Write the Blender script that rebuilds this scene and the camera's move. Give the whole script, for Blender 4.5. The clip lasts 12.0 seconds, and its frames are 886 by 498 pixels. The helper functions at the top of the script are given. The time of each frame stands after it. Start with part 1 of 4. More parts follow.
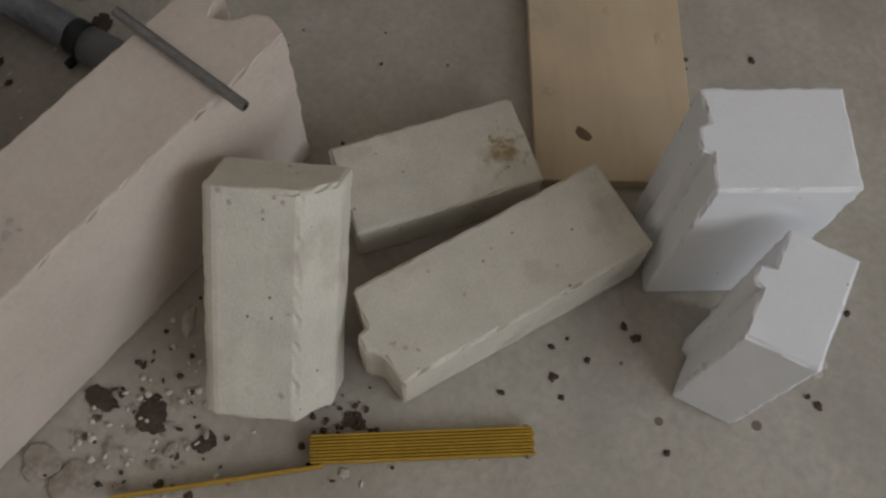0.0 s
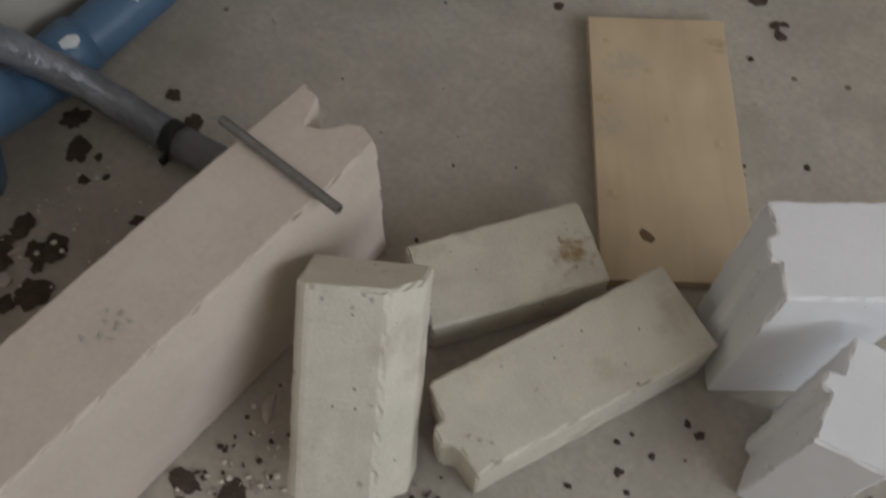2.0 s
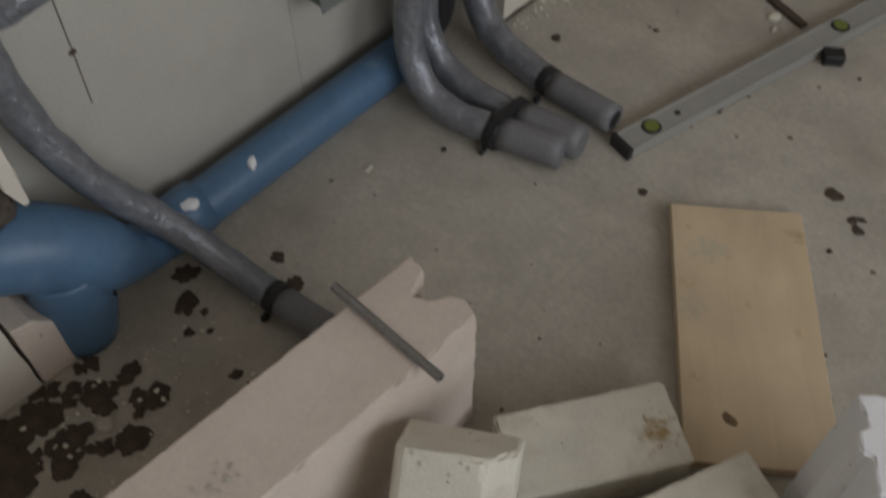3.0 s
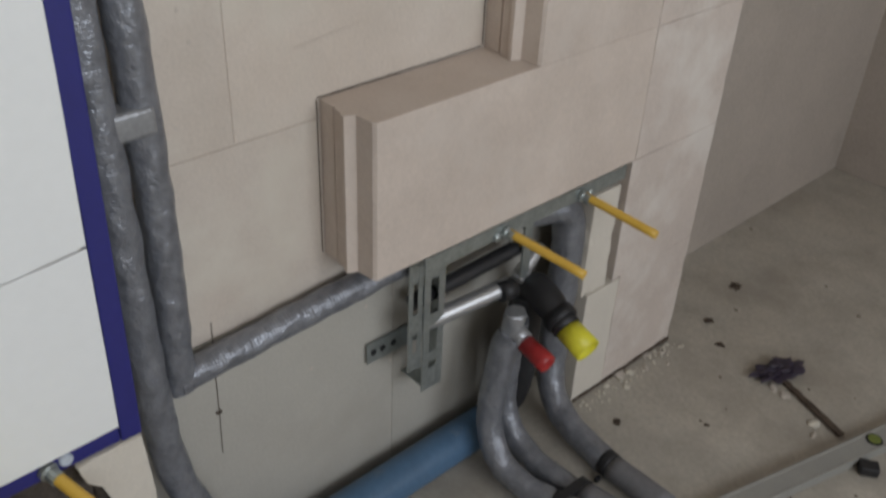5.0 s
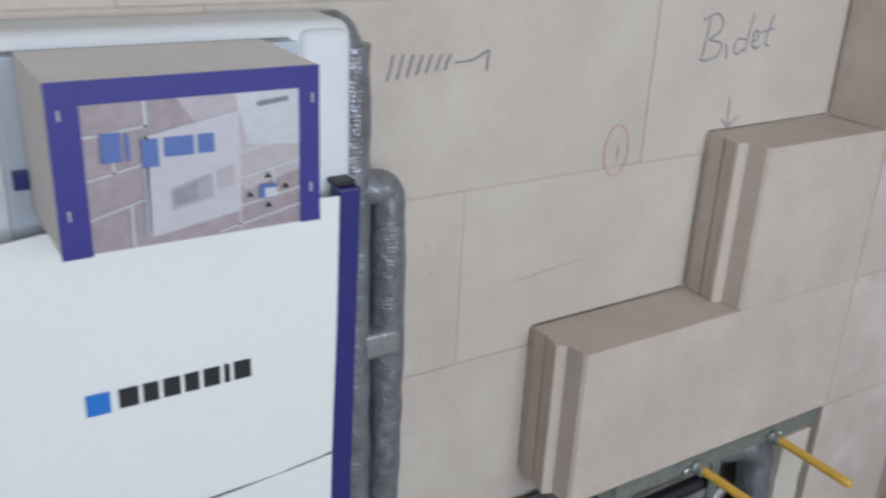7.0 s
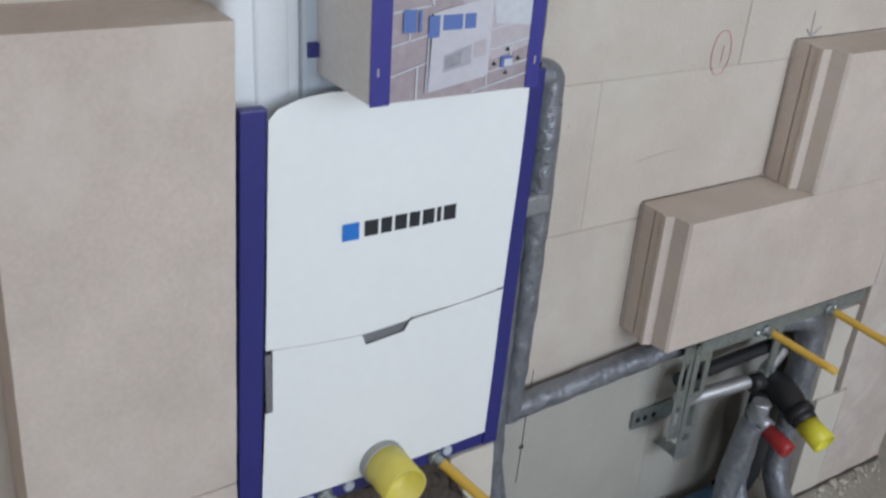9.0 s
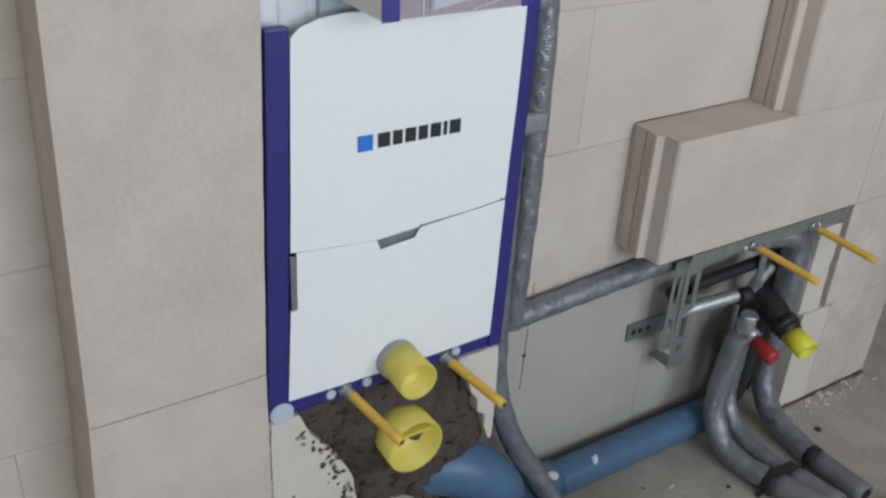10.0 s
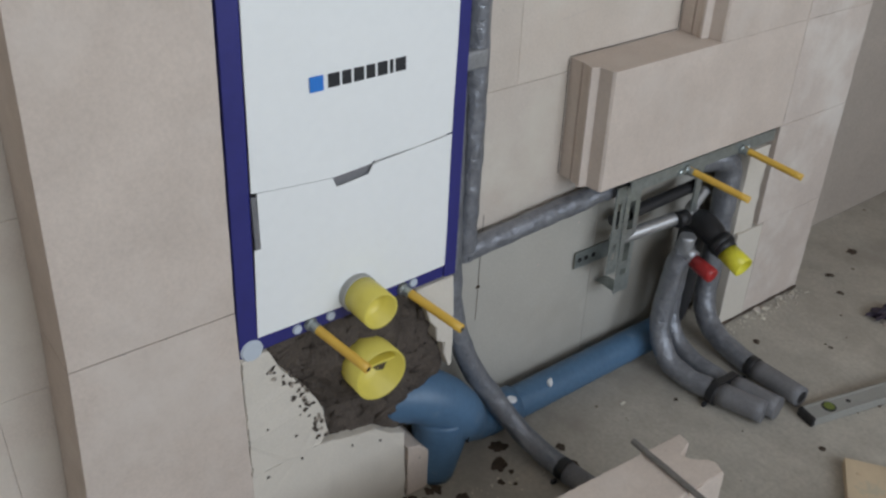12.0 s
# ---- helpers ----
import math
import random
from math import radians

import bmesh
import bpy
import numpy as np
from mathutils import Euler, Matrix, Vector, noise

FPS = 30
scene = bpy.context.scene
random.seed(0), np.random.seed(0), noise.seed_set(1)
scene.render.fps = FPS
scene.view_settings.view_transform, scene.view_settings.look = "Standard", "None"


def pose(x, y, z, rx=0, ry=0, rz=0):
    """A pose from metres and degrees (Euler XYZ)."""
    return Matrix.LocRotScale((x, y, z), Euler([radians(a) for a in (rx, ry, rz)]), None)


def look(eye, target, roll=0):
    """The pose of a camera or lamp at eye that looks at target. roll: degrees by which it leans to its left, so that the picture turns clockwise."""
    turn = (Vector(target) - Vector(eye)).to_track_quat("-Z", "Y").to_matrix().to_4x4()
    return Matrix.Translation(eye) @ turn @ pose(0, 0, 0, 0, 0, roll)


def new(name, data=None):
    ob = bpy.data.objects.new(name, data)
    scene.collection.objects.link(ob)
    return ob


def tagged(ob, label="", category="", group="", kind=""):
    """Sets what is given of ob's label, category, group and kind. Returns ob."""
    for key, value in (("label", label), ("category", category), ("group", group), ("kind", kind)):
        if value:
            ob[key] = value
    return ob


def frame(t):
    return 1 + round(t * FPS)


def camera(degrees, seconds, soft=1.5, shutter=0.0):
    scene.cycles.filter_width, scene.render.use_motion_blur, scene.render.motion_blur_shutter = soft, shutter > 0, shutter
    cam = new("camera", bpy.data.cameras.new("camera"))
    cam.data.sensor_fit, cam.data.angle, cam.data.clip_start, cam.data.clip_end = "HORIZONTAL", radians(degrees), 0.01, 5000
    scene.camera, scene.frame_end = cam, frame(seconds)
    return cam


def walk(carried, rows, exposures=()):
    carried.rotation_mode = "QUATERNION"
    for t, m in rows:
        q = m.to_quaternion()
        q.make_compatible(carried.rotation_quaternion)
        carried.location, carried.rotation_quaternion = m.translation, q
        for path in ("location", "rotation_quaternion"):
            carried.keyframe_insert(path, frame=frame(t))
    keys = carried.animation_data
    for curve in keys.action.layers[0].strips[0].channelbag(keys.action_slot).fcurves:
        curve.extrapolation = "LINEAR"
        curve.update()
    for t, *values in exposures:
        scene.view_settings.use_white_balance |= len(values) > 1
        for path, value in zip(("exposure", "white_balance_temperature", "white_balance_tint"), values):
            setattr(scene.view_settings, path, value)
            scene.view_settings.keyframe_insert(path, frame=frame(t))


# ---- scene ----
cam = camera(51.7, 12.0, soft=2.4, shutter=0.5)
PATH = [
    (0, (-0.014, 0.02, 0.978), (-0.397, 0.66, -0.878), 5.1),
    (0.5, (-0.026, 0.017, 0.985), (-0.391, 0.659, -0.874), 6.3),
    (1, (-0.028, 0.012, 0.994), (-0.411, 0.662, -0.858), 5.3),
    (1.5, (-0.038, 0.002, 1.008), (-0.475, 0.683, -0.821), 3.9),
    (2, (-0.051, -0.012, 1.03), (-0.584, 0.715, -0.755), 1.5),
    (2.5, (-0.069, -0.032, 1.049), (-0.73, 0.773, -0.658), 0.3),
    (3, (-0.081, -0.056, 1.08), (-0.887, 0.828, -0.522), -0.5),
    (4.8, (-0.068, -0.149, 1.279), (-1.243, 0.971, 0.112), 2.4),
    (5, (-0.065, -0.159, 1.298), (-1.272, 0.979, 0.181), 2.7),
    (5.5, (-0.059, -0.185, 1.331), (-1.337, 0.987, 0.334), 3.5),
    (6, (-0.059, -0.209, 1.356), (-1.422, 0.946, 0.457), 3.6),
    (6.5, (-0.08, -0.24, 1.364), (-1.533, 0.865, 0.547), 3.2),
    (7, (-0.081, -0.275, 1.372), (-1.633, 0.734, 0.617), 2.8),
    (7.5, (-0.044, -0.338, 1.381), (-1.649, 0.601, 0.644), 2.9),
    (9.5, (0.064, -0.643, 1.373), (-1.401, 0.344, 0.434), 3.9),
    (10, (0.128, -0.663, 1.371), (-1.33, 0.3, 0.397), 3.2),
    (10.5, (0.152, -0.684, 1.37), (-1.278, 0.295, 0.37), 3.0),
    (11, (0.175, -0.698, 1.373), (-1.231, 0.291, 0.35), 2.4),
    (11.5, (0.183, -0.711, 1.373), (-1.194, 0.3, 0.333), 2.1),
    (12, (0.185, -0.717, 1.372), (-1.165, 0.32, 0.322), 1.8),
]
EXPOSURES = [(0.0, -0.53, 7000, 17.5), (2.0, -0.31, 7000, 17.2), (2.5, -0.25, 7020, 17), (3.0, -0.35, 7050, 17), (5.0, -0.16, 6900, 17), (5.5, -0.1, 6730, 16.8), (6.0, 0.03, 6560, 16.5), (7.5, 0.13, 6280, 16.5), (9.5, 0.12, 6340, 16), (12.0, 0.0, 6480, 15.3)]
walk(cam, [(t, look(eye, target, roll)) for t, eye, target, roll in PATH], EXPOSURES)

# ---- sky and daylight ----
world = bpy.data.worlds.new("world")
scene.world = world
world.use_nodes = True
sky = world.node_tree.nodes.new("ShaderNodeTexSky")
sky.sky_type, sky.sun_disc, sky.sun_elevation, sky.sun_rotation = "NISHITA", False, radians(38), radians(200)
world.node_tree.links.new(sky.outputs[0], world.node_tree.nodes["Background"].inputs[0])
world.node_tree.nodes["Background"].inputs[1].default_value = 0.1

WEST, EAST, SOUTH, NORTH, TOP = -0.99, 2.3, -2.5, 2.39, 2.6
WIN_Y0, WIN_Y1, WIN_Z0, WIN_Z1 = -1.1, 1.6, 0.95, 2.45
lamp = bpy.data.lights.new("window_daylight", "AREA")
lamp.shape, lamp.size, lamp.size_y, lamp.energy, lamp.color = "RECTANGLE", WIN_Y1 - WIN_Y0, WIN_Z1 - WIN_Z0, 62, (0.82, 0.93, 1.0)
daylight = new("window_daylight", lamp)
daylight.matrix_world = look((EAST + 0.12, (WIN_Y0 + WIN_Y1) / 2, (WIN_Z0 + WIN_Z1) / 2), (0, (WIN_Y0 + WIN_Y1) / 2, (WIN_Z0 + WIN_Z1) / 2 - 0.3))


# ---- materials ----
def material(name, color, rough=0.8, metal=0.0, vary=0.12, scale=6.0, grain=120.0, bump=0.15, dist=0.002, stain=None, stain_scale=3.0, stain_lo=0.58, stain_hi=0.72, spec=0.5, piece=0.0, pores=0.0, pore_scale=70.0, blotch=None):
    """Base colour varied at two scales, with stains and a fine relief."""
    m = bpy.data.materials.new(name)
    m.use_nodes = True
    nt = m.node_tree
    N, L = nt.nodes, nt.links
    b = N["Principled BSDF"]
    b.inputs["Roughness"].default_value, b.inputs["Metallic"].default_value = rough, metal
    b.inputs["Specular IOR Level"].default_value = spec
    co = N.new("ShaderNodeTexCoord")

    def noise_tex(s, detail=4.0, rough_=0.6):
        n = N.new("ShaderNodeTexNoise")
        n.inputs["Scale"].default_value, n.inputs["Detail"].default_value, n.inputs["Roughness"].default_value = s, detail, rough_
        L.new(co.outputs["Object"], n.inputs["Vector"])
        return n

    big, fine = noise_tex(scale), noise_tex(grain, 3.0)
    add = N.new("ShaderNodeMath")
    add.operation = "ADD"
    L.new(big.outputs["Fac"], add.inputs[0]), L.new(fine.outputs["Fac"], add.inputs[1])
    ramp = N.new("ShaderNodeMapRange")
    ramp.inputs[1].default_value, ramp.inputs[2].default_value = 0.6, 1.4
    ramp.inputs[3].default_value, ramp.inputs[4].default_value = 1 - vary, 1 + vary
    L.new(add.outputs[0], ramp.inputs[0])
    tint = N.new("ShaderNodeMix")
    tint.data_type, tint.blend_type = "RGBA", "MULTIPLY"
    tint.inputs[0].default_value = 1.0
    tint.inputs[6].default_value = (*color, 1)
    L.new(ramp.outputs[0], tint.inputs[7])
    out = tint.outputs[2]
    if piece:
        info = N.new("ShaderNodeObjectInfo")
        pr = N.new("ShaderNodeMapRange")
        pr.inputs[3].default_value, pr.inputs[4].default_value = 1 - piece, 1 + piece
        L.new(info.outputs["Random"], pr.inputs[0])
        mul = N.new("ShaderNodeMix")
        mul.data_type, mul.blend_type = "RGBA", "MULTIPLY"
        mul.inputs[0].default_value = 1.0
        L.new(out, mul.inputs[6]), L.new(pr.outputs[0], mul.inputs[7])
        out = mul.outputs[2]
    if stain:
        sn = noise_tex(stain_scale, 6.0, 0.65)
        sr = N.new("ShaderNodeMapRange")
        sr.inputs[1].default_value, sr.inputs[2].default_value = stain_lo, stain_hi
        L.new(sn.outputs["Fac"], sr.inputs[0])
        mix = N.new("ShaderNodeMix")
        mix.data_type = "RGBA"
        L.new(sr.outputs[0], mix.inputs[0]), L.new(out, mix.inputs[6])
        mix.inputs[7].default_value = (*stain, 1)
        out = mix.outputs[2]
    if blotch:
        bn = noise_tex(1.7, 5.0, 0.7)
        br = N.new("ShaderNodeMapRange")
        br.inputs[1].default_value, br.inputs[2].default_value = 0.42, 0.62
        L.new(bn.outputs["Fac"], br.inputs[0])
        bx = N.new("ShaderNodeMix")
        bx.data_type, bx.blend_type = "RGBA", "MULTIPLY"
        L.new(br.outputs[0], bx.inputs[0]), L.new(out, bx.inputs[6])
        bx.inputs[7].default_value = (*blotch, 1)
        out = bx.outputs[2]
    if pores:
        vo = N.new("ShaderNodeTexVoronoi")
        vo.inputs["Scale"].default_value = pore_scale
        L.new(co.outputs["Object"], vo.inputs["Vector"])
        cell = N.new("ShaderNodeSeparateColor")
        L.new(vo.outputs["Color"], cell.inputs[0])
        size = N.new("ShaderNodeMapRange")
        size.inputs[1].default_value, size.inputs[2].default_value, size.inputs[4].default_value = 1 - pores, 1.0, 0.28
        L.new(cell.outputs[0], size.inputs[0])
        less = N.new("ShaderNodeMath")
        less.operation = "LESS_THAN"
        L.new(vo.outputs["Distance"], less.inputs[0]), L.new(size.outputs[0], less.inputs[1])
        px = N.new("ShaderNodeMix")
        px.data_type, px.blend_type = "RGBA", "MULTIPLY"
        L.new(less.outputs[0], px.inputs[0]), L.new(out, px.inputs[6])
        px.inputs[7].default_value = (0.42, 0.39, 0.34, 1)
        out = px.outputs[2]
    L.new(out, b.inputs["Base Color"])
    bp = N.new("ShaderNodeBump")
    bp.inputs["Strength"].default_value, bp.inputs["Distance"].default_value = bump, dist
    L.new(fine.outputs["Fac"], bp.inputs["Height"])
    L.new(bp.outputs[0], b.inputs["Normal"])
    return m


def wood_material(name, light, dark, along=(1.0, 9.0, 9.0), scale=3.0):
    m = bpy.data.materials.new(name)
    m.use_nodes = True
    nt = m.node_tree
    N, L = nt.nodes, nt.links
    b = N["Principled BSDF"]
    b.inputs["Roughness"].default_value = 0.65
    co, mp = N.new("ShaderNodeTexCoord"), N.new("ShaderNodeMapping")
    mp.inputs["Scale"].default_value = along
    L.new(co.outputs["Object"], mp.inputs[0])
    n = N.new("ShaderNodeTexNoise")
    n.inputs["Scale"].default_value, n.inputs["Detail"].default_value, n.inputs["Distortion"].default_value = scale, 5, 0.8
    L.new(mp.outputs[0], n.inputs["Vector"])
    f = N.new("ShaderNodeTexNoise")
    f.inputs["Scale"].default_value, f.inputs["Detail"].default_value = 9, 5
    L.new(co.outputs["Object"], f.inputs["Vector"])
    r = N.new("ShaderNodeValToRGB")
    r.color_ramp.elements[0].position, r.color_ramp.elements[0].color = 0.3, (*dark, 1)
    r.color_ramp.elements[1].position, r.color_ramp.elements[1].color = 0.62, (*light, 1)
    L.new(n.outputs["Fac"], r.inputs[0])
    mx = N.new("ShaderNodeMix")
    mx.data_type, mx.blend_type = "RGBA", "MULTIPLY"
    mx.inputs[0].default_value = 0.4
    L.new(r.outputs[0], mx.inputs[6]), L.new(f.outputs["Fac"], mx.inputs[7])
    L.new(mx.outputs[2], b.inputs["Base Color"])
    bp = N.new("ShaderNodeBump")
    bp.inputs["Strength"].default_value, bp.inputs["Distance"].default_value = 0.2, 0.001
    L.new(n.outputs["Fac"], bp.inputs["Height"])
    L.new(bp.outputs[0], b.inputs["Normal"])
    return m


AAC = material("aerated_concrete", (0.655, 0.565, 0.495), 0.92, vary=0.1, scale=9, grain=170, bump=0.24, dist=0.0015, stain=(0.71, 0.635, 0.57), stain_scale=5, stain_lo=0.5, stain_hi=0.75, piece=0.03, spec=0.25, blotch=(0.91, 0.9, 0.89))
AAC_OLD = material("aerated_concrete_wall", (0.66, 0.59, 0.52), 0.92, vary=0.1, scale=6, grain=200, bump=0.16, dist=0.0012, stain=(0.7, 0.65, 0.57), stain_scale=4, stain_lo=0.48, stain_hi=0.66, piece=0.035, spec=0.25, blotch=(0.93, 0.91, 0.89))
# white blocks; the blue of the window's skylight is tinted into their colour
AAC_WHITE = material("aerated_concrete_fresh", (0.85, 0.86, 0.88), 0.92, vary=0.05, scale=9, grain=420, bump=0.3, dist=0.0011, spec=0.25, pores=0.03, pore_scale=150)
AAC_GREY = material("aerated_concrete_damp", (0.69, 0.655, 0.565), 0.92, vary=0.16, scale=14, grain=420, bump=0.45, dist=0.0011, stain=(0.53, 0.48, 0.4), stain_scale=12, stain_lo=0.55, stain_hi=0.75, spec=0.25, pores=0.055, pore_scale=140)
# greyer base course, with the shade low behind the pipes in its colour
AAC_BASE_SHADED = material("aerated_concrete_base_course_shaded", (0.49, 0.47, 0.42), 0.92, vary=0.1, scale=6, grain=200, bump=0.16, dist=0.0012, stain=(0.44, 0.415, 0.365), stain_scale=4, stain_lo=0.5, stain_hi=0.75, piece=0.03, spec=0.25)
AAC_SMEARED = material("aerated_concrete_smeared", (0.645, 0.562, 0.5), 0.92, vary=0.1, scale=8, grain=170, bump=0.24, dist=0.0015, stain=(0.735, 0.675, 0.615), stain_scale=4.5, stain_lo=0.47, stain_hi=0.62, piece=0.02, spec=0.25, blotch=(0.93, 0.92, 0.92))
AAC_CREAM = material("aerated_concrete_cut_face", (0.7, 0.65, 0.57), 0.92, vary=0.08, scale=9, grain=260, bump=0.25, dist=0.0012, spec=0.25)
JOINT = material("thin_bed_mortar", (0.585, 0.52, 0.46), 0.95, vary=0.2, scale=20, grain=300, bump=0.4)
CONCRETE = material("raw_concrete_floor", (0.482, 0.45, 0.39), 0.72, vary=0.2, scale=7, grain=95, bump=0.5, dist=0.003, stain=(0.365, 0.335, 0.288), stain_scale=5, stain_lo=0.45, stain_hi=0.7, spec=0.35, pores=0.03, pore_scale=45, blotch=(0.9, 0.88, 0.86))
AAC_STAINED = material("aerated_concrete_stained", (0.69, 0.655, 0.565), 0.92, vary=0.16, scale=14, grain=420, bump=0.45, dist=0.0011, stain=(0.53, 0.48, 0.4), stain_scale=12, stain_lo=0.55, stain_hi=0.75, spec=0.25, pores=0.055, pore_scale=140)


def add_stain(m, at, reach, color):
    """A rusty, speckled stain round one place of a thing."""
    N, L = m.node_tree.nodes, m.node_tree.links
    b = N["Principled BSDF"]
    before = b.inputs["Base Color"].links[0].from_socket
    co, dist, spread, specks = N.new("ShaderNodeTexCoord"), N.new("ShaderNodeVectorMath"), N.new("ShaderNodeMapRange"), N.new("ShaderNodeTexNoise")
    dist.operation = "DISTANCE"
    dist.inputs[1].default_value = at
    L.new(co.outputs["Object"], dist.inputs[0])
    spread.inputs[1].default_value, spread.inputs[2].default_value, spread.inputs[3].default_value, spread.inputs[4].default_value = 0.0, reach, 0.3, -0.25
    L.new(dist.outputs["Value"], spread.inputs[0])
    specks.inputs["Scale"].default_value, specks.inputs["Detail"].default_value, specks.inputs["Roughness"].default_value = 75, 6, 0.7
    L.new(co.outputs["Object"], specks.inputs["Vector"])
    add, cut, mix = N.new("ShaderNodeMath"), N.new("ShaderNodeMapRange"), N.new("ShaderNodeMix")
    L.new(spread.outputs[0], add.inputs[0]), L.new(specks.outputs["Fac"], add.inputs[1])
    cut.inputs[1].default_value, cut.inputs[2].default_value = 0.56, 0.78
    L.new(add.outputs[0], cut.inputs[0])
    mix.data_type = "RGBA"
    mix.inputs[7].default_value = (*color, 1)
    L.new(cut.outputs[0], mix.inputs[0]), L.new(before, mix.inputs[6])
    L.new(mix.outputs[2], b.inputs["Base Color"])


add_stain(AAC_STAINED, (0.188, 0.045, 0.066), 0.055, (0.36, 0.26, 0.13))
PLASTER = material("plain_wall", (0.62, 0.575, 0.53), 0.92, vary=0.06, scale=3, grain=200, bump=0.2)
MORTAR = material("mortar", (0.105, 0.086, 0.072), 0.95, vary=0.35, scale=25, grain=220, bump=0.9, dist=0.004, spec=0.2)
# dirt; also colours the strokes for shade in the gaps behind the facing
DIRT_AND_SHADE = material("dirt", (0.095, 0.072, 0.056), 0.95, vary=0.4, scale=30, grain=300, bump=0.8, dist=0.003, spec=0.2)
CARD = material("coated_card", (0.91, 0.93, 0.92), 0.45, vary=0.02, scale=5, grain=60, bump=0.05)
FOAM = material("polystyrene", (0.8, 0.83, 0.85), 0.7, vary=0.04, scale=10, grain=260, bump=0.35, dist=0.001)
FOAM_GREY = material("plastic_cistern", (0.55, 0.61, 0.68), 0.5, vary=0.04, scale=8, grain=60, bump=0.05)
SEAL = material("grey_rubber_seal", (0.38, 0.38, 0.36), 0.6, vary=0.1, scale=20, grain=120, bump=0.1)
KRAFT = material("grey_board", (0.84, 0.83, 0.82), 0.8, vary=0.08, scale=10, grain=150, bump=0.15)
BLUE_STEEL = material("blue_paint", (0.028, 0.03, 0.19), 0.4, vary=0.1, scale=12, grain=90, bump=0.06)
BLUE_PRINT = material("blue_print", (0.04, 0.038, 0.26), 0.5, vary=0.04, scale=12, grain=90, bump=0.03)
BLUE_PIPE = material("blue_pipe_plastic", (0.085, 0.172, 0.285), 0.42, vary=0.16, scale=14, grain=80, bump=0.1, stain=(0.33, 0.35, 0.36), stain_scale=16, stain_lo=0.6, stain_hi=0.95)
YELLOW = material("yellow_plastic", (0.74, 0.63, 0.12), 0.42, vary=0.05, scale=20, grain=60, bump=0.04)
AMBER = material("amber_plastic", (0.76, 0.47, 0.075), 0.45, vary=0.05, scale=20, grain=60, bump=0.04)
LEMON = material("lemon_plastic", (0.78, 0.72, 0.05), 0.4, vary=0.04, scale=20, grain=60, bump=0.04)
RED = material("red_plastic", (0.42, 0.03, 0.03), 0.4, vary=0.06, scale=20, grain=60, bump=0.04)
BLACK = material("black_rubber_and_shade", (0.02, 0.02, 0.022), 0.5, vary=0.15, scale=20, grain=120, bump=0.1)
GALV = material("galvanised_steel", (0.42, 0.46, 0.45), 0.38, 0.75, vary=0.2, scale=30, grain=120, bump=0.08)
CHROME = material("bright_zinc", (0.58, 0.59, 0.6), 0.38, 0.75, vary=0.1, scale=30, grain=120, bump=0.05)
STEEL = material("dull_steel", (0.25, 0.245, 0.24), 0.45, 0.7, vary=0.2, scale=30, grain=120, bump=0.1)
ALU = material("brushed_aluminium", (0.36, 0.36, 0.335), 0.55, 0.2, vary=0.1, scale=20, grain=200, bump=0.08)
FOIL = material("foil_sleeve", (0.26, 0.272, 0.3), 0.33, 0.45, vary=0.28, scale=30, grain=75, bump=0.6, dist=0.006, stain=(0.32, 0.33, 0.35), stain_scale=45, stain_lo=0.6, stain_hi=0.75)
TAPE = material("silver_tape", (0.36, 0.37, 0.385), 0.32, 0.45, vary=0.18, scale=40, grain=160, bump=0.4, dist=0.002)
SLEEVE = material("dark_sleeve", (0.19, 0.19, 0.2), 0.5, vary=0.2, scale=20, grain=150, bump=0.3)
PINE = wood_material("pine", (0.8, 0.64, 0.435), (0.71, 0.55, 0.36), (1.6, 8, 8), 3.0)
add_stain(PINE, (0.33, -0.05, 0.02), 0.07, (0.56, 0.49, 0.36))
add_stain(PINE, (0.23, -0.02, 0.02), 0.06, (0.55, 0.47, 0.34))
add_stain(PINE, (0.37, -0.185, 0.02), 0.045, (0.44, 0.33, 0.2))
PALE_KNOT = material("pale_knot", (0.6, 0.46, 0.3), 0.7, vary=0.2, scale=60, grain=150)
KNOT = material("knot", (0.2, 0.13, 0.075), 0.7, vary=0.3, scale=60, grain=150)
RULE = material("rule_lacquer", (0.47, 0.275, 0.03), 0.45, vary=0.2, scale=40, grain=200, bump=0.1)
INK = material("print_ink", (0.02, 0.022, 0.025), 0.6, vary=0.1)
SKYBLUE = material("bright_blue_print", (0.02, 0.2, 0.66), 0.5, vary=0.04)
PALE_PRINT = material("pale_print", (0.62, 0.64, 0.68), 0.4, vary=0.1, scale=15)
BRICK_PRINT = material("mauve_print", (0.4, 0.335, 0.36), 0.4, vary=0.18, scale=18)
PENCIL = material("pencil", (0.27, 0.27, 0.31), 0.8, vary=0.3, scale=80)
CRAYON = material("red_crayon", (0.77, 0.47, 0.42), 0.8, vary=0.3, scale=80)
GREEN_VIAL = material("green_vial", (0.17, 0.21, 0.05), 0.2, vary=0.1)
SCUFF = material("scuffed_block", (0.53, 0.48, 0.425), 0.95, vary=0.2, scale=60, grain=300, bump=0.5)
# brownish end walls; their dimmer light is darkened into the colour too
DARK_WALL = material("brown_wall_shaded", (0.43, 0.375, 0.325), 0.95, vary=0.12, scale=4, grain=120, bump=0.35, dist=0.002, stain=(0.37, 0.32, 0.27), stain_scale=3)
PURPLE = material("purple_film", (0.042, 0.032, 0.052), 0.35, vary=0.5, scale=60)
SMEAR = material("mortar_smear", (0.38, 0.33, 0.28), 0.95, vary=0.3, scale=30, grain=160, bump=0.5, dist=0.002, spec=0.2)
PLATE_PRINT = material("plate_print", (0.6, 0.585, 0.63), 0.4, vary=0.08, scale=12)
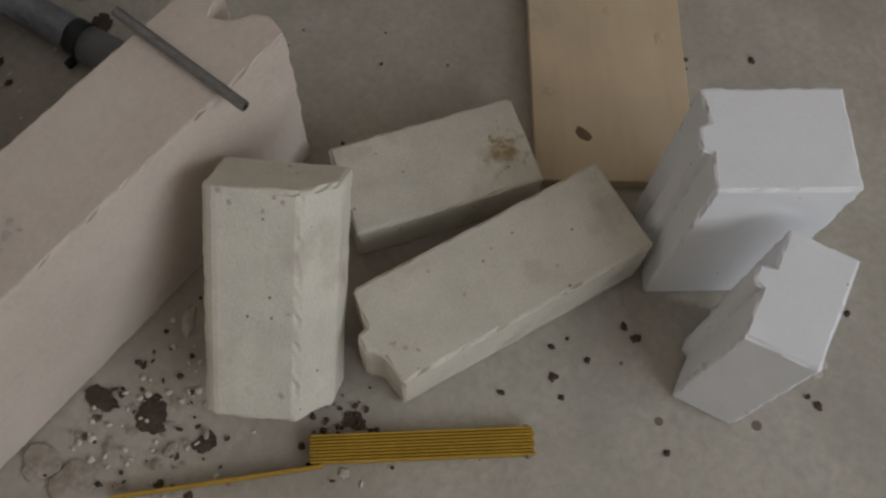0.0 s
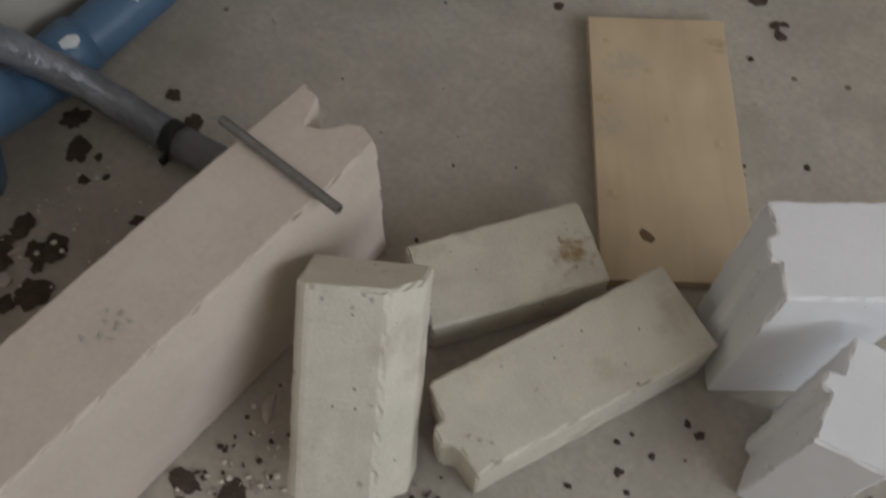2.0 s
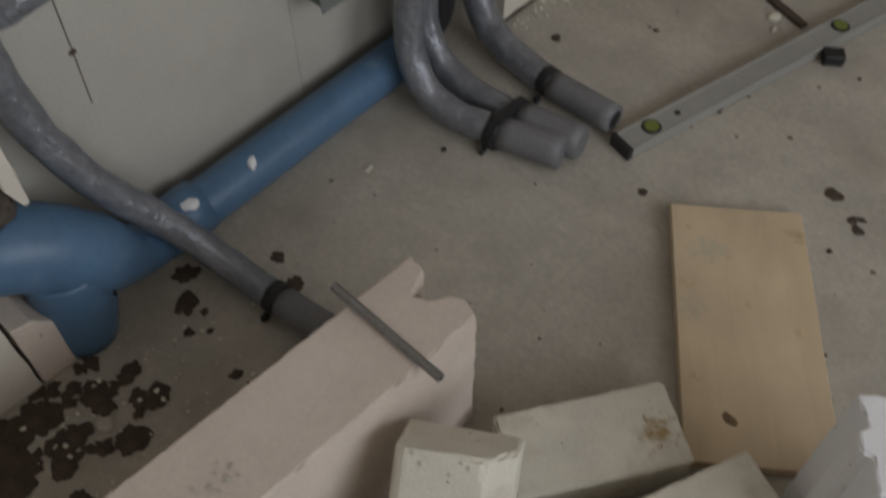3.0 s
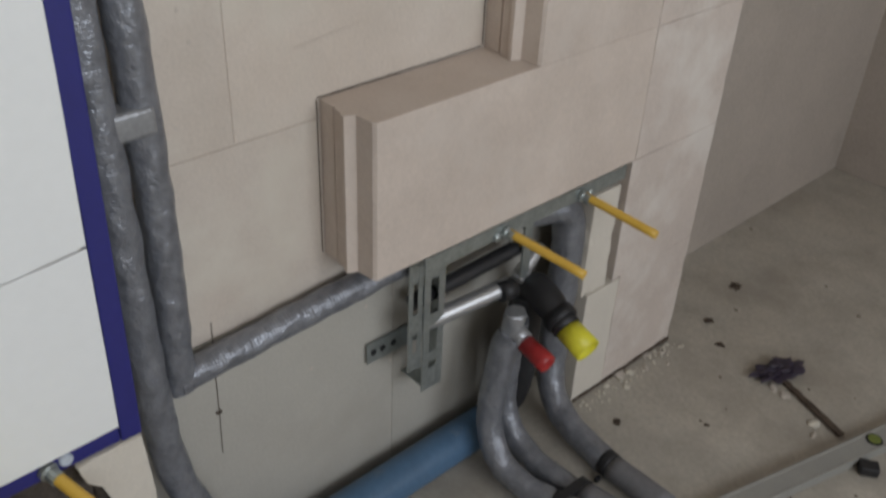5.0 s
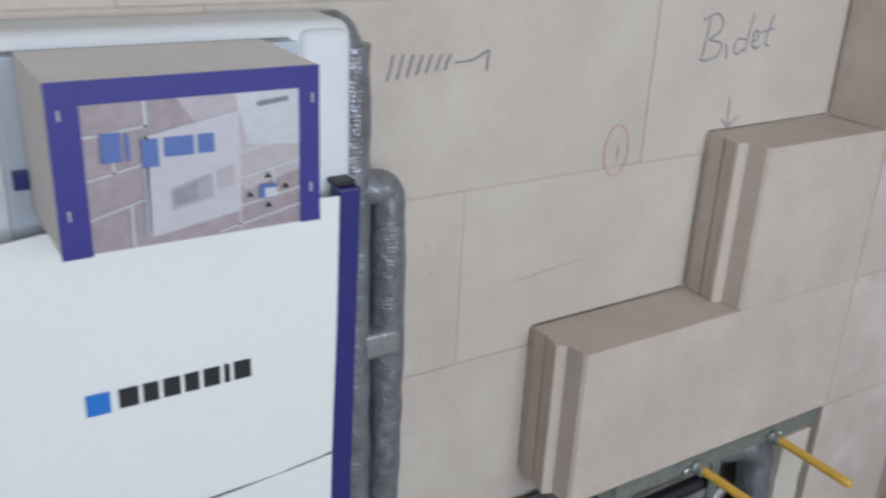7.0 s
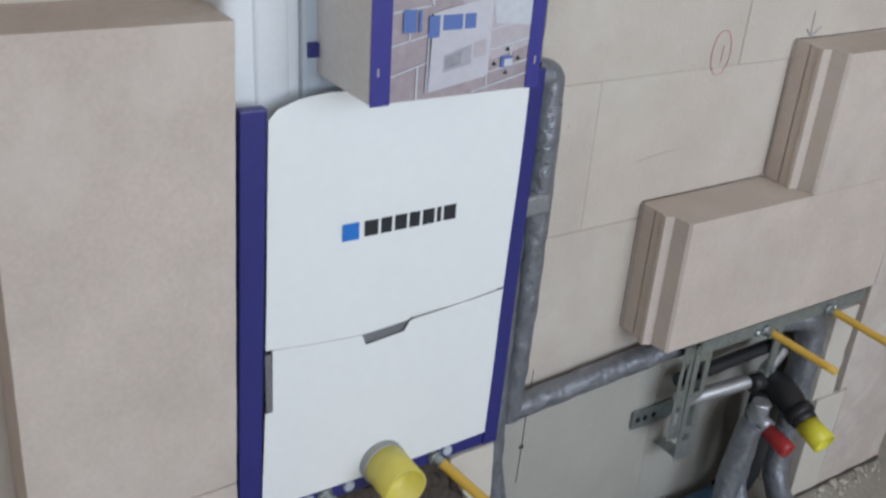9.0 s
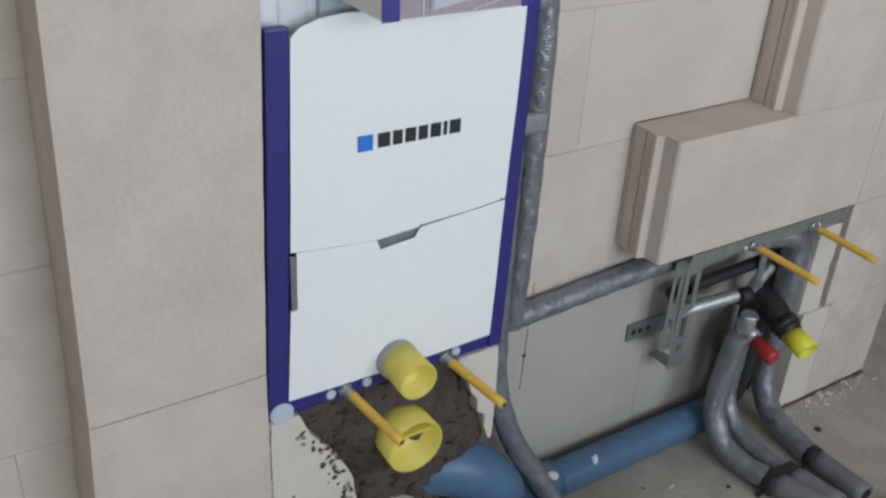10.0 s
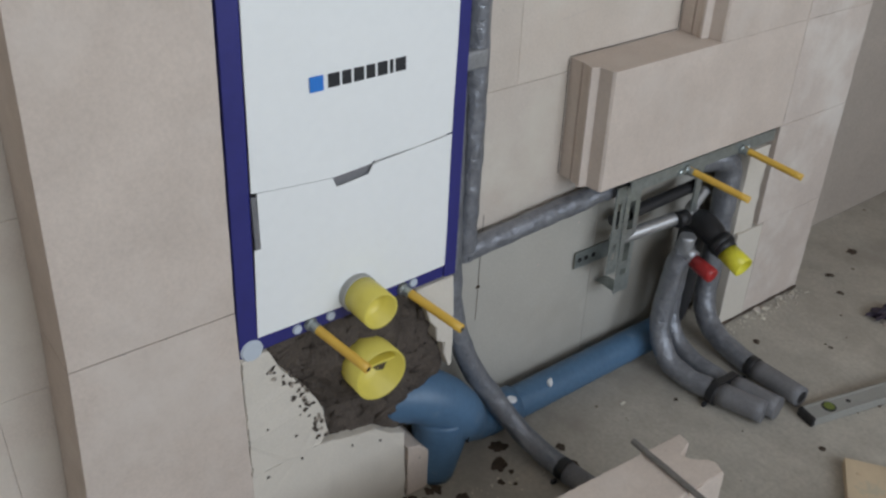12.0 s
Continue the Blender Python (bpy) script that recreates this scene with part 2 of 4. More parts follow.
PLATE_SHADE = material("plate_shade_print", (0.43, 0.42, 0.47), 0.4, vary=0.12, scale=40)
STEEL_PRINT = material("grey_print", (0.33, 0.33, 0.37), 0.4, vary=0.15, scale=60)
FADED_PRINT = material("faded_mauve_print", (0.53, 0.485, 0.515), 0.4, vary=0.12, scale=14)
MUTED_BLUE = material("muted_blue_print", (0.11, 0.185, 0.47), 0.5, vary=0.06)


# ---- shapes ----
def finish(name, bm, mat, smooth=False):
    bmesh.ops.recalc_face_normals(bm, faces=bm.faces)
    me = bpy.data.meshes.new(name)
    bm.to_mesh(me)
    bm.free()
    if smooth:
        for p in me.polygons:
            p.use_smooth = len(p.vertices) <= 4
    me.materials.append(mat)
    return me


def part(name, bm, mat, parent=None, label="", smooth=False):
    ob = new(name, finish(name, bm, mat, smooth))
    if parent:
        ob.parent = parent
    return tagged(ob, label) if label else ob


def thing(name, label, category, at=(0, 0, 0), group="", kind=""):
    ob = new(name)
    ob.empty_display_size = 0.05
    ob.location = at
    return tagged(ob, label, category, group, kind)


def join(*bms):
    out = bmesh.new()
    for b in bms:
        me = bpy.data.meshes.new("tmp")
        b.to_mesh(me)
        b.free()
        out.from_mesh(me)
        bpy.data.meshes.remove(me)
    return out


def box(x0, x1, y0, y1, z0, z1, bevel=0.0, seg=2):
    bm = bmesh.new()
    bmesh.ops.create_cube(bm, size=1, matrix=Matrix.Translation(((x0 + x1) / 2, (y0 + y1) / 2, (z0 + z1) / 2)) @ Matrix.Diagonal((x1 - x0, y1 - y0, z1 - z0, 1)))
    if bevel:
        bmesh.ops.bevel(bm, geom=bm.edges[:], offset=bevel, segments=seg, affect="EDGES", profile=0.6)
    return bm


def moved(bm, m):
    bmesh.ops.transform(bm, matrix=m, verts=bm.verts)
    return bm


def prism(points, lo, hi, axis="z", bevel=0.0):
    """A polygon in a plane, drawn out along an axis: z (points x, y), x (points y, z)."""
    bm = bmesh.new()
    put = (lambda p, h: (p[0], p[1], h)) if axis == "z" else (lambda p, h: (h, p[0], p[1]))
    a = [bm.verts.new(put(p, lo)) for p in points]
    b = [bm.verts.new(put(p, hi)) for p in points]
    bm.faces.new(a), bm.faces.new(b[::-1])
    for i in range(len(a)):
        j = (i + 1) % len(a)
        bm.faces.new((a[i], b[i], b[j], a[j]))
    bmesh.ops.recalc_face_normals(bm, faces=bm.faces)
    if bevel:
        bmesh.ops.bevel(bm, geom=bm.edges[:], offset=bevel, segments=2, affect="EDGES", profile=0.6)
    return bm


def roughen(bm, cut=0.02, amount=0.0012, chip=0.004, seed=0.0):
    """Cuts a form finely and wears it: uneven faces, nibbled edges."""
    for _ in range(7):
        long_edges = [e for e in bm.edges if e.calc_length() > cut * 1.6]
        if not long_edges or len(bm.verts) > 14000:
            break
        bmesh.ops.subdivide_edges(bm, edges=long_edges, cuts=1, use_grid_fill=True)
    bmesh.ops.triangulate(bm, faces=[f for f in bm.faces if len(f.verts) > 4])
    bm.normal_update()
    off = Vector((seed * 3.1, seed * 1.7, seed * 2.3))
    moves = []
    for v in bm.verts:
        sharp = any(len(e.link_faces) == 2 and e.calc_face_angle(0) > 0.6 for e in v.link_edges)
        n = noise.noise(v.co * 45 + off)
        d = amount * n
        if sharp:
            w = noise.noise(v.co * 90 + off)
            d -= chip * max(0.0, w * 1.4 + 0.12)
        moves.append(v.normal * d)
    for v, d in zip(bm.verts, moves):
        v.co += d
    return bm


def smooth_path(pts, step=0.012):
    """A rounded line through points (Catmull-Rom)."""
    P = [Vector(p) for p in pts]
    P = [P[0] * 2 - P[1]] + P + [P[-1] * 2 - P[-2]]
    out = []
    for i in range(1, len(P) - 2):
        a, b, c, d = P[i - 1 : i + 3]
        n = max(2, int((c - b).length / step))
        for k in range(n):
            t = k / n
            out.append(0.5 * (2 * b + (c - a) * t + (2 * a - 5 * b + 4 * c - d) * t * t + (3 * b - a - 3 * c + d) * t ** 3))
    out.append(P[-2])
    return out


def tube(path, radius, sides=20, wobble=0.0, ring=0.0, closed=True, seed=0.0):
    """A hose along a line: radius is a number or a function of the share of its length."""
    bm = bmesh.new()
    r_of = radius if callable(radius) else (lambda s: radius)
    n, rings, up = len(path), [], Vector((0.31, 0.17, 0.93))
    for i, p in enumerate(path):
        t = (path[min(i + 1, n - 1)] - path[max(i - 1, 0)]).normalized()
        side = t.cross(up)
        if side.length < 0.1:
            side = t.cross(Vector((1, 0, 0)))
        side.normalize()
        up = side.cross(t).normalized()
        row = []
        for k in range(sides):
            a = 2 * math.pi * k / sides
            d = side * math.cos(a) + up * math.sin(a)
            r = r_of(i / (n - 1)) * (1 + wobble * noise.noise(p * 30 + d * 1.4 + Vector((seed, 0, 0))) + ring * math.sin(i * 1.9 + 2.5 * noise.noise(p * 25 + d)) * (0.6 + 1.3 * noise.noise(p * 18 + d * 2)))
            row.append(bm.verts.new(p + d * r))
        rings.append(row)
    for a, b in zip(rings, rings[1:]):
        for k in range(sides):
            bm.faces.new((a[k], a[(k + 1) % sides], b[(k + 1) % sides], b[k]))
    if closed:
        bm.faces.new(rings[0][::-1]), bm.faces.new(rings[-1])
    return bm


def straight(a, b, step=0.02):
    a, b = Vector(a), Vector(b)
    n = max(2, int((b - a).length / step) + 1)
    return [a.lerp(b, i / (n - 1)) for i in range(n)]


def lathe(profile, origin, axis, sides=32):
    """A turned form: profile of (distance along the axis, radius)."""
    bm = bmesh.new()
    q = Vector(axis).normalized().to_track_quat("Z", "Y").to_matrix()
    o, rows = Vector(origin), []
    for h, r in profile:
        rows.append([bm.verts.new(o + q @ Vector((r * math.cos(2 * math.pi * k / sides), r * math.sin(2 * math.pi * k / sides), h))) for k in range(sides)])
    for a, b in zip(rows, rows[1:]):
        for k in range(sides):
            bm.faces.new((a[k], a[(k + 1) % sides], b[(k + 1) % sides], b[k]))
    bm.faces.new(rows[0][::-1]), bm.faces.new(rows[-1])
    return bm


def pebble(at, size, flat=0.6, seed=0.0, lump=0.35, sub=2):
    bm = bmesh.new()
    bmesh.ops.create_icosphere(bm, subdivisions=sub, radius=1)
    for v in bm.verts:
        v.co *= 1 + lump * noise.noise(v.co * 1.3 + Vector((seed * 7.3, seed, 0)))
        v.co = Vector((v.co.x * size, v.co.y * size * (0.7 + 0.3 * math.sin(seed * 5)), max(v.co.z, -0.5) * size * flat))
    low = min(v.co.z for v in bm.verts)
    return moved(bm, Matrix.Translation((at[0], at[1], at[2] - low - 0.0005)) @ Matrix.Rotation(seed * 2.4, 4, "Z"))


def patch(at, size, seed, height=0.0025, rag=0.5, n=28, stretch=1.0):
    """A thin ragged spill that lies on the floor."""
    bm = bmesh.new()
    c = bm.verts.new((at[0], at[1], height))
    ring = []
    for k in range(n):
        a = 2 * math.pi * k / n
        r = size * (1 + rag * noise.noise(Vector((math.cos(a) * 1.6, math.sin(a) * 1.6, seed * 3.7))) + 0.4 * rag * noise.noise(Vector((math.cos(a) * 5, math.sin(a) * 5, seed))))
        ca, sa = math.cos(seed * 2.1), math.sin(seed * 2.1)
        u, w = r * math.cos(a) * stretch, r * math.sin(a)
        ring.append(bm.verts.new((at[0] + u * ca - w * sa, at[1] + u * sa + w * ca, 0.0003)))
    for k in range(n):
        bm.faces.new((c, ring[k], ring[(k + 1) % n]))
    return bm


# ---- the room ----
def slab(name, x0, x1, y0, y1, z0, z1, mat, label, category):
    return tagged(part(name, box(x0, x1, y0, y1, z0, z1), mat), label, category, kind="structure")


def floor_mesh():
    """A slab with a slightly uneven, trowelled top."""
    bm = bmesh.new()
    xs = [-1.2 + i * 0.04 for i in range(100)]
    ys = [-2.72 + i * 0.04 for i in range(135)]
    grid = [[bm.verts.new((x, y, 0.0012 * noise.noise(Vector((x * 5, y * 5, 0))) - 0.0012)) for y in ys] for x in xs]
    for i in range(len(xs) - 1):
        for j in range(len(ys) - 1):
            bm.faces.new((grid[i][j], grid[i + 1][j], grid[i + 1][j + 1], grid[i][j + 1]))
    return join(bm, box(-1.2, xs[-1], -2.72, ys[-1], -0.2, -0.004))


tagged(part("floor", floor_mesh(), CONCRETE, smooth=True), "raw grey-beige concrete floor with dust and dirt spots", "floor", kind="structure")
# ceiling, south and east walls are unseen additions, pale to bounce the daylight
slab("ceiling", -1.2, EAST + 0.2, SOUTH - 0.2, NORTH + 0.2, TOP, TOP + 0.2, PLASTER, "unseen plain pale ceiling added above the bathroom", "ceiling")
slab("wall_south", -1.2, EAST + 0.2, SOUTH - 0.2, SOUTH, 0, TOP, PLASTER, "unseen plain pale wall added to close the room", "wall")
slab("wall_north", -1.2, EAST + 0.2, NORTH, NORTH + 0.2, 0, TOP, DARK_WALL, "bare brownish wall at the room's end, darkened for its shade", "wall")
wall_east = thing("wall_east", "unseen plain pale wall added round the window opening", "wall", kind="structure")
part("wall_below", box(EAST, EAST + 0.2, SOUTH, NORTH, 0, WIN_Z0), PLASTER, wall_east)
part("wall_above", box(EAST, EAST + 0.2, SOUTH, NORTH, WIN_Z1, TOP), PLASTER, wall_east)
part("wall_side", box(EAST, EAST + 0.2, SOUTH, WIN_Y0, WIN_Z0, WIN_Z1), PLASTER, wall_east)
part("wall_side", box(EAST, EAST + 0.2, WIN_Y1, NORTH, WIN_Z0, WIN_Z1), PLASTER, wall_east)
# core behind the blockwork; its mortar colour shows in the joints
wall_west = tagged(part("wall_west", box(-1.2, WEST - 0.0018, SOUTH, 1.319, 0, TOP), JOINT), "aerated concrete block wall with thin mortar joints", "wall", kind="structure")


def laid_block(y0, y1, z0, z1, seed):
    g = 0.0006
    bm = box(WEST - 0.03, WEST + 0.0006 * math.sin(seed * 3.3), y0 + g, y1 - g, z0 + g, z1 - g, 0.0009, 1)
    return part("block", bm, AAC_OLD if z0 > 0.3 or y1 < 0.0 else AAC_BASE_SHADED, wall_west)


COURSES = [
    (0.0, 0.471, [-2.5, -1.88, -1.26, -0.62, -0.02, 0.606, 1.23, 1.85, 2.39]),
    (0.471, 0.754, [-2.5, -2.19, -1.57, -0.95, -0.33, 0.1, 0.9, 1.53, 2.15, 2.39]),
    (0.754, 1.004, [-2.5, -1.5, -0.9, -0.28, 0.345, 0.97, 1.6, 2.2, 2.39]),
    (1.004, 1.243, [-2.5, -1.84, -1.22, -0.6, 0.02, 0.645, 1.28, 1.9, 2.39]),
    (1.243, 1.48, [-2.5, -2.0, -1.4, -0.79, -0.168, -0.065, 0.56, 1.18, 1.8, 2.39]),
    (1.48, 1.73, [-2.5, -1.7, -1.1, -0.45, 0.17, 0.8, 1.42, 2.04, 2.39]),
    (1.73, 2.6, [-2.5, -1.9, -1.3, -0.7, -0.1, 0.5, 1.1, 1.7, 2.39]),
]
for z0, z1, cuts in COURSES:
    cuts = [c for c in cuts if c < 1.1] + [1.319]
    for k, (a, b) in enumerate(zip(cuts, cuts[1:])):
        laid_block(a, b, z0, z1, k + z0 * 7)

tagged(part("wall_alcove", box(-1.2, -1.055, 1.3192, NORTH, 0, TOP), DARK_WALL), "bare brownish wall set back beyond the facing, darkened for its shade", "wall", kind="structure")


# ---- the half-high facing of blocks ----
FACE, BACK = -0.885, -0.9885


def tongue_block(y0, y1, z0, z1, seed):
    """A block with a tongue and a groove on its open end."""
    prof = [(BACK, y0 + 0.002), (-0.959, y0 + 0.002), (-0.957, y0 + 0.006), (-0.954, y0), (-0.938, y0), (-0.933, y0 - 0.005), (-0.926, y0 - 0.005), (-0.92, y0 + 0.01), (-0.89, y0 + 0.013), (FACE, y0 + 0.017), (FACE, y1), (BACK, y1)]
    return roughen(prism(prof, z0, z1, bevel=0.0003), 0.03, 0.0005, 0.0005, seed)


def plain_block(x0, x1, y0, y1, z0, z1, seed, cut=0.03, chip=0.0015, amount=0.0005):
    return roughen(box(x0, x1, y0, y1, z0, z1, 0.0007, 1), cut, amount, chip, seed)


FACING = "blocks of the facing wall"
G = 0.0012
for n, (y0, y1, z0, z1) in enumerate([(0.473, 1.071, 0.5365, 0.7825), (0.776, 1.071, 0.783, 1.0365), (1.056, 1.32, 1.037, 1.2875), (1.056, 1.32, 1.288, 1.538)]):
    if z0 < 1.0:
        tagged(part("facing_block", tongue_block(y0, y1, z0, z1, n + 1), AAC), "pale beige aerated concrete block with tongue-and-groove end, stepped on the facing", "block", FACING)
    else:
        tagged(part("facing_block", plain_block(BACK, FACE + 0.001, y0, y1, z0, z1, n + 1), AAC_SMEARED), "pale beige aerated concrete block with a plain sawn end", "block", FACING)
for n, (y0, y1, z0, z1) in enumerate([(1.0885, 1.32, 0.001, 0.2758), (1.064, 1.32, 0.2762, 0.5362), (1.0715, 1.32, 0.5366, 0.7826), (1.0715, 1.32, 0.783, 1.0366)]):
    tagged(part("facing_block", plain_block(BACK, FACE + 0.001 + 0.0003 * (n % 2), y0, y1, z0, z1, n + 11), AAC_SMEARED), "pale aerated concrete block with smeared plaster beside the bidet frame", "block", FACING)
tagged(part("base_gap", roughen(box(FACE - 0.003, FACE + 0.005, 0.995, 1.318, 0, 0.007, 0.0008, 1), 0.01, 0.002, 0.002, 3), DIRT_AND_SHADE), "dark dirty gap along the foot of the facing", "joint")
tagged(part("cut_block", plain_block(-0.97, FACE + 0.001, 0.992, 1.088, 0.001, 0.272, 19), AAC_CREAM), "pale cut block standing at the foot of the bidet opening", "block")
tagged(part("cut_block", plain_block(-0.97, FACE - 0.003, 0.978, 1.047, 0.2725, 0.495, 17, 0.02, 0.004), AAC_CREAM), "narrow cut piece of aerated concrete standing in the bidet opening", "block")
for n, line in enumerate(([(-0.572, 0.001), (-0.2985, 0.001), (-0.2945, 0.5785), (-0.536, 0.5765)], [(-0.5355, 0.578), (-0.2945, 0.58), (-0.2745, 1.162), (-0.5125, 1.162)])):
    bm = roughen(prism(line, BACK, FACE + 0.024, "x", 0.0008), 0.012, 0.0006, 0.0028, n + 21)
    tagged(part("facing_block", bm, AAC), "tall pale aerated concrete block beside the cistern frame", "block", FACING)

# broken blocks under the cistern frame
LOW = -0.869
bm = prism([(-0.2965, 0.002), (0.018, 0.002), (0.016, 0.172), (-0.02, 0.19), (-0.05, 0.216), (-0.09, 0.222), (-0.125, 0.232), (-0.165, 0.243), (-0.295, 0.237)], BACK + 0.002, LOW, "x", 0.002)
tagged(part("broken_block", roughen(bm, 0.009, 0.0014, 0.007, 31), AAC_CREAM), "broken aerated concrete block on the floor under the drain", "block")
bm = prism([(-0.2945, 0.239), (-0.165, 0.245), (-0.148, 0.268), (-0.155, 0.318), (-0.172, 0.36), (-0.205, 0.41), (-0.228, 0.442), (-0.246, 0.486), (-0.292, 0.486)], BACK + 0.002, LOW + 0.004, "x", 0.002)
tagged(part("broken_block", roughen(bm, 0.008, 0.0018, 0.01, 33), AAC_CREAM), "aerated concrete block with a hacked-away corner under the cistern frame", "block")
bm = prism([(0.0215, 0.002), (0.07, 0.002), (0.0715, 0.098), (0.05, 0.122), (0.022, 0.13)], -0.95, LOW + 0.002, "x", 0.002)
tagged(part("broken_block", roughen(bm, 0.015, 0.001, 0.004, 35), AAC), "small stub of aerated concrete beside the drain", "block")
bm = prism([(0.036, 0.489), (0.044, 0.455), (0.06, 0.438), (0.068, 0.408), (0.082, 0.39), (0.084, 0.36), (0.1, 0.35), (0.101, 0.322), (0.112, 0.29), (0.12, 0.29), (0.122, 0.39), (0.118, 0.49)], -0.96, LOW + 0.002, "x", 0.002)
tagged(part("broken_block", roughen(bm, 0.008, 0.001, 0.005, 37), AAC_CREAM), "ragged sliver of aerated concrete under the cistern frame", "block")


def mortar_mass():
    """A lumpy, ragged-edged plug of mortar, hollowed round the drain."""
    line = [(-0.25, 0.49), (-0.225, 0.43), (-0.18, 0.38), (-0.16, 0.33), (-0.15, 0.28), (-0.165, 0.24), (-0.13, 0.205), (-0.118, 0.205), (-0.1, 0.226), (-0.075, 0.18), (-0.06, 0.185), (-0.045, 0.205), (0.0, 0.17), (0.03, 0.18), (0.05, 0.235), (0.08, 0.262), (0.106, 0.275), (0.118, 0.33), (0.115, 0.38), (0.105, 0.42), (0.085, 0.45), (0.1, 0.49)]
    bm = prism(line, -0.97, -0.886, "x")
    bmesh.ops.triangulate(bm, faces=bm.faces)
    for _ in range(7):
        es = [e for e in bm.edges if e.calc_length() > 0.014]
        if not es:
            break
        bmesh.ops.subdivide_edges(bm, edges=es, cuts=1)
        bmesh.ops.triangulate(bm, faces=bm.faces)
    for v in bm.verts:
        p = v.co.copy()
        if p.x > -0.95:
            v.co.x += 0.012 * noise.noise(p * 16) + 0.006 * noise.noise(p * 50) + 0.004 * noise.noise(p * 120)
            v.co.x += 0.034 * max(0.0, min(1.0, 2.2 - math.hypot(p.y + 0.075, p.z - 0.394) / 0.05))
        v.co.y += 0.009 * noise.noise(p * 60 + Vector((5, 0, 0))) + 0.006 * noise.noise(p * 150)
        v.co.z += 0.009 * noise.noise(p * 60 + Vector((0, 9, 0))) + 0.006 * noise.noise(p * 150 + Vector((3, 0, 0)))
    return bm


for n, (y, z, r) in enumerate(((-0.174, 0.3, 0.01), (-0.19, 0.36, 0.009), (-0.225, 0.41, 0.007), (-0.168, 0.268, 0.009), (-0.1, 0.205, 0.006), (-0.04, 0.185, 0.006), (-0.265, 0.222, 0.007), (0.05, 0.09, 0.008), (-0.2, 0.23, 0.006), (-0.26, 0.33, 0.005), (-0.21, 0.29, 0.006), (-0.24, 0.44, 0.006), (-0.2, 0.332, 0.004), (-0.4, 0.5775, 0.004), (-0.37, 0.5775, 0.003), (-0.46, 0.5765, 0.004), (-0.33, 0.578, 0.003))):
    splash = part("mortar_splash", patch((0, 0), r * 0.38, n * 1.1 + 0.4, 0.001, 0.7, 36, 1.3), MORTAR if z < 0.5 else SCUFF)
    splash.matrix_world = Matrix.Translation((FACE + 0.0245 if z > 0.5 else LOW + (0.0052 if z > 0.24 else 0.0014), y, z)) @ Matrix.Rotation(radians(90), 4, "Y")
    tagged(splash, "dark splash of mortar on a pale block", "mortar", "mortar splashes")
for n in range(46):
    k = n / 45
    y, z = -0.158 - 0.075 * k ** 1.4 + random.uniform(-0.022, 0.012), 0.26 + 0.19 * k + random.uniform(-0.012, 0.012)
    fleck = part("mortar_splash", patch((0, 0), random.uniform(0.0012, 0.0042), n * 1.9 + 0.2, 0.0012, 0.8, 18, 1.5), MORTAR if n % 3 else SMEAR)
    fleck.matrix_world = Matrix.Translation((LOW + 0.0052, y, z)) @ Matrix.Rotation(radians(90), 4, "Y")
    tagged(fleck, "dark splash of mortar on a pale block", "mortar", "mortar splashes")
mortar = tagged(part("mortar_fill", mortar_mass(), MORTAR, smooth=True), "dark grey rough mortar packed round the toilet drain", "mortar")
for n, (y, z, r) in enumerate(((0.07, 0.42, 0.018), (0.095, 0.36, 0.014), (0.06, 0.3, 0.02), (-0.14, 0.36, 0.018), (-0.12, 0.25, 0.02), (-0.02, 0.23, 0.022), (0.02, 0.44, 0.018), (-0.17, 0.43, 0.016), (-0.06, 0.2, 0.014))):
    part("lump", moved(pebble((0, 0, 0), r, 0.35, n * 0.9 + 0.3, 0.6), Matrix.Translation((-0.889, y, z)) @ Matrix.Rotation(radians(90), 4, "Y")), MORTAR, mortar, "lump of mortar", True)

# ---- the concealed cistern on its blue frame ----
cistern = thing("cistern_frame", "white concealed toilet cistern with card cover in blue steel frame", "toilet cistern", (-0.93, -0.07, 0.47))
M_C = Matrix.Translation((0.93, 0.07, -0.47))


def cpart(name, bm, mat, label="", smooth=False, parent=None):
    """A part of the cistern, given in room coordinates."""
    ob = part(name, moved(bm, M_C), mat, parent or cistern, label, smooth)
    return ob


cpart("rail", prism([(-0.2935, 0.489), (-0.2622, 0.489), (-0.2412, 1.066), (-0.2722, 1.066)], -0.88, -0.864, "x", 0.0025), BLUE_STEEL, "dark blue upright rail")
cpart("rail", prism([(0.0925, 0.496), (0.118, 0.496), (0.132, 1.077), (0.1085, 1.077)], -0.885, -0.864, "x", 0.0025), BLUE_STEEL, "dark blue upright rail")
cpart("cross_rail", prism([(-0.262, 0.4905), (0.0923, 0.4965), (0.0923, 0.5245), (-0.262, 0.5195)], -0.898, -0.866, "x", 0.003), BLUE_STEEL, "dark blue cross rail")


def foam_body():
    bm = box(-0.985, -0.9, -0.274, 0.142, 0.9, 1.238, 0.021, 5)
    return join(bm, box(-0.985, -0.8965, -0.243, -0.2, 0.95, 1.225, 0.009, 4), box(-0.985, -0.893, 0.08, 0.137, 0.95, 1.231, 0.015, 4))


cpart("cistern_body", foam_body(), FOAM, "white polystyrene-clad cistern", True)
panel = cpart("cistern_panel", box(-0.899, -0.892, -0.19, 0.078, 1.0, 1.2215, 0.003), FOAM_GREY, "pale blue-grey plastic panel")
cpart("panel_seam", box(-0.8975, -0.8945, -0.186, 0.07, 1.2225, 1.2245), SLEEVE, "thin dark seam above the panel", parent=panel)
cpart("panel_rib", box(-0.8985, -0.8895, -0.1895, -0.1835, 1.0, 1.22, 0.002), FOAM_GREY, parent=panel)
cpart("panel_notch", box(-0.893, -0.8905, -0.07, -0.058, 1.2125, 1.2145), SLEEVE, parent=panel)
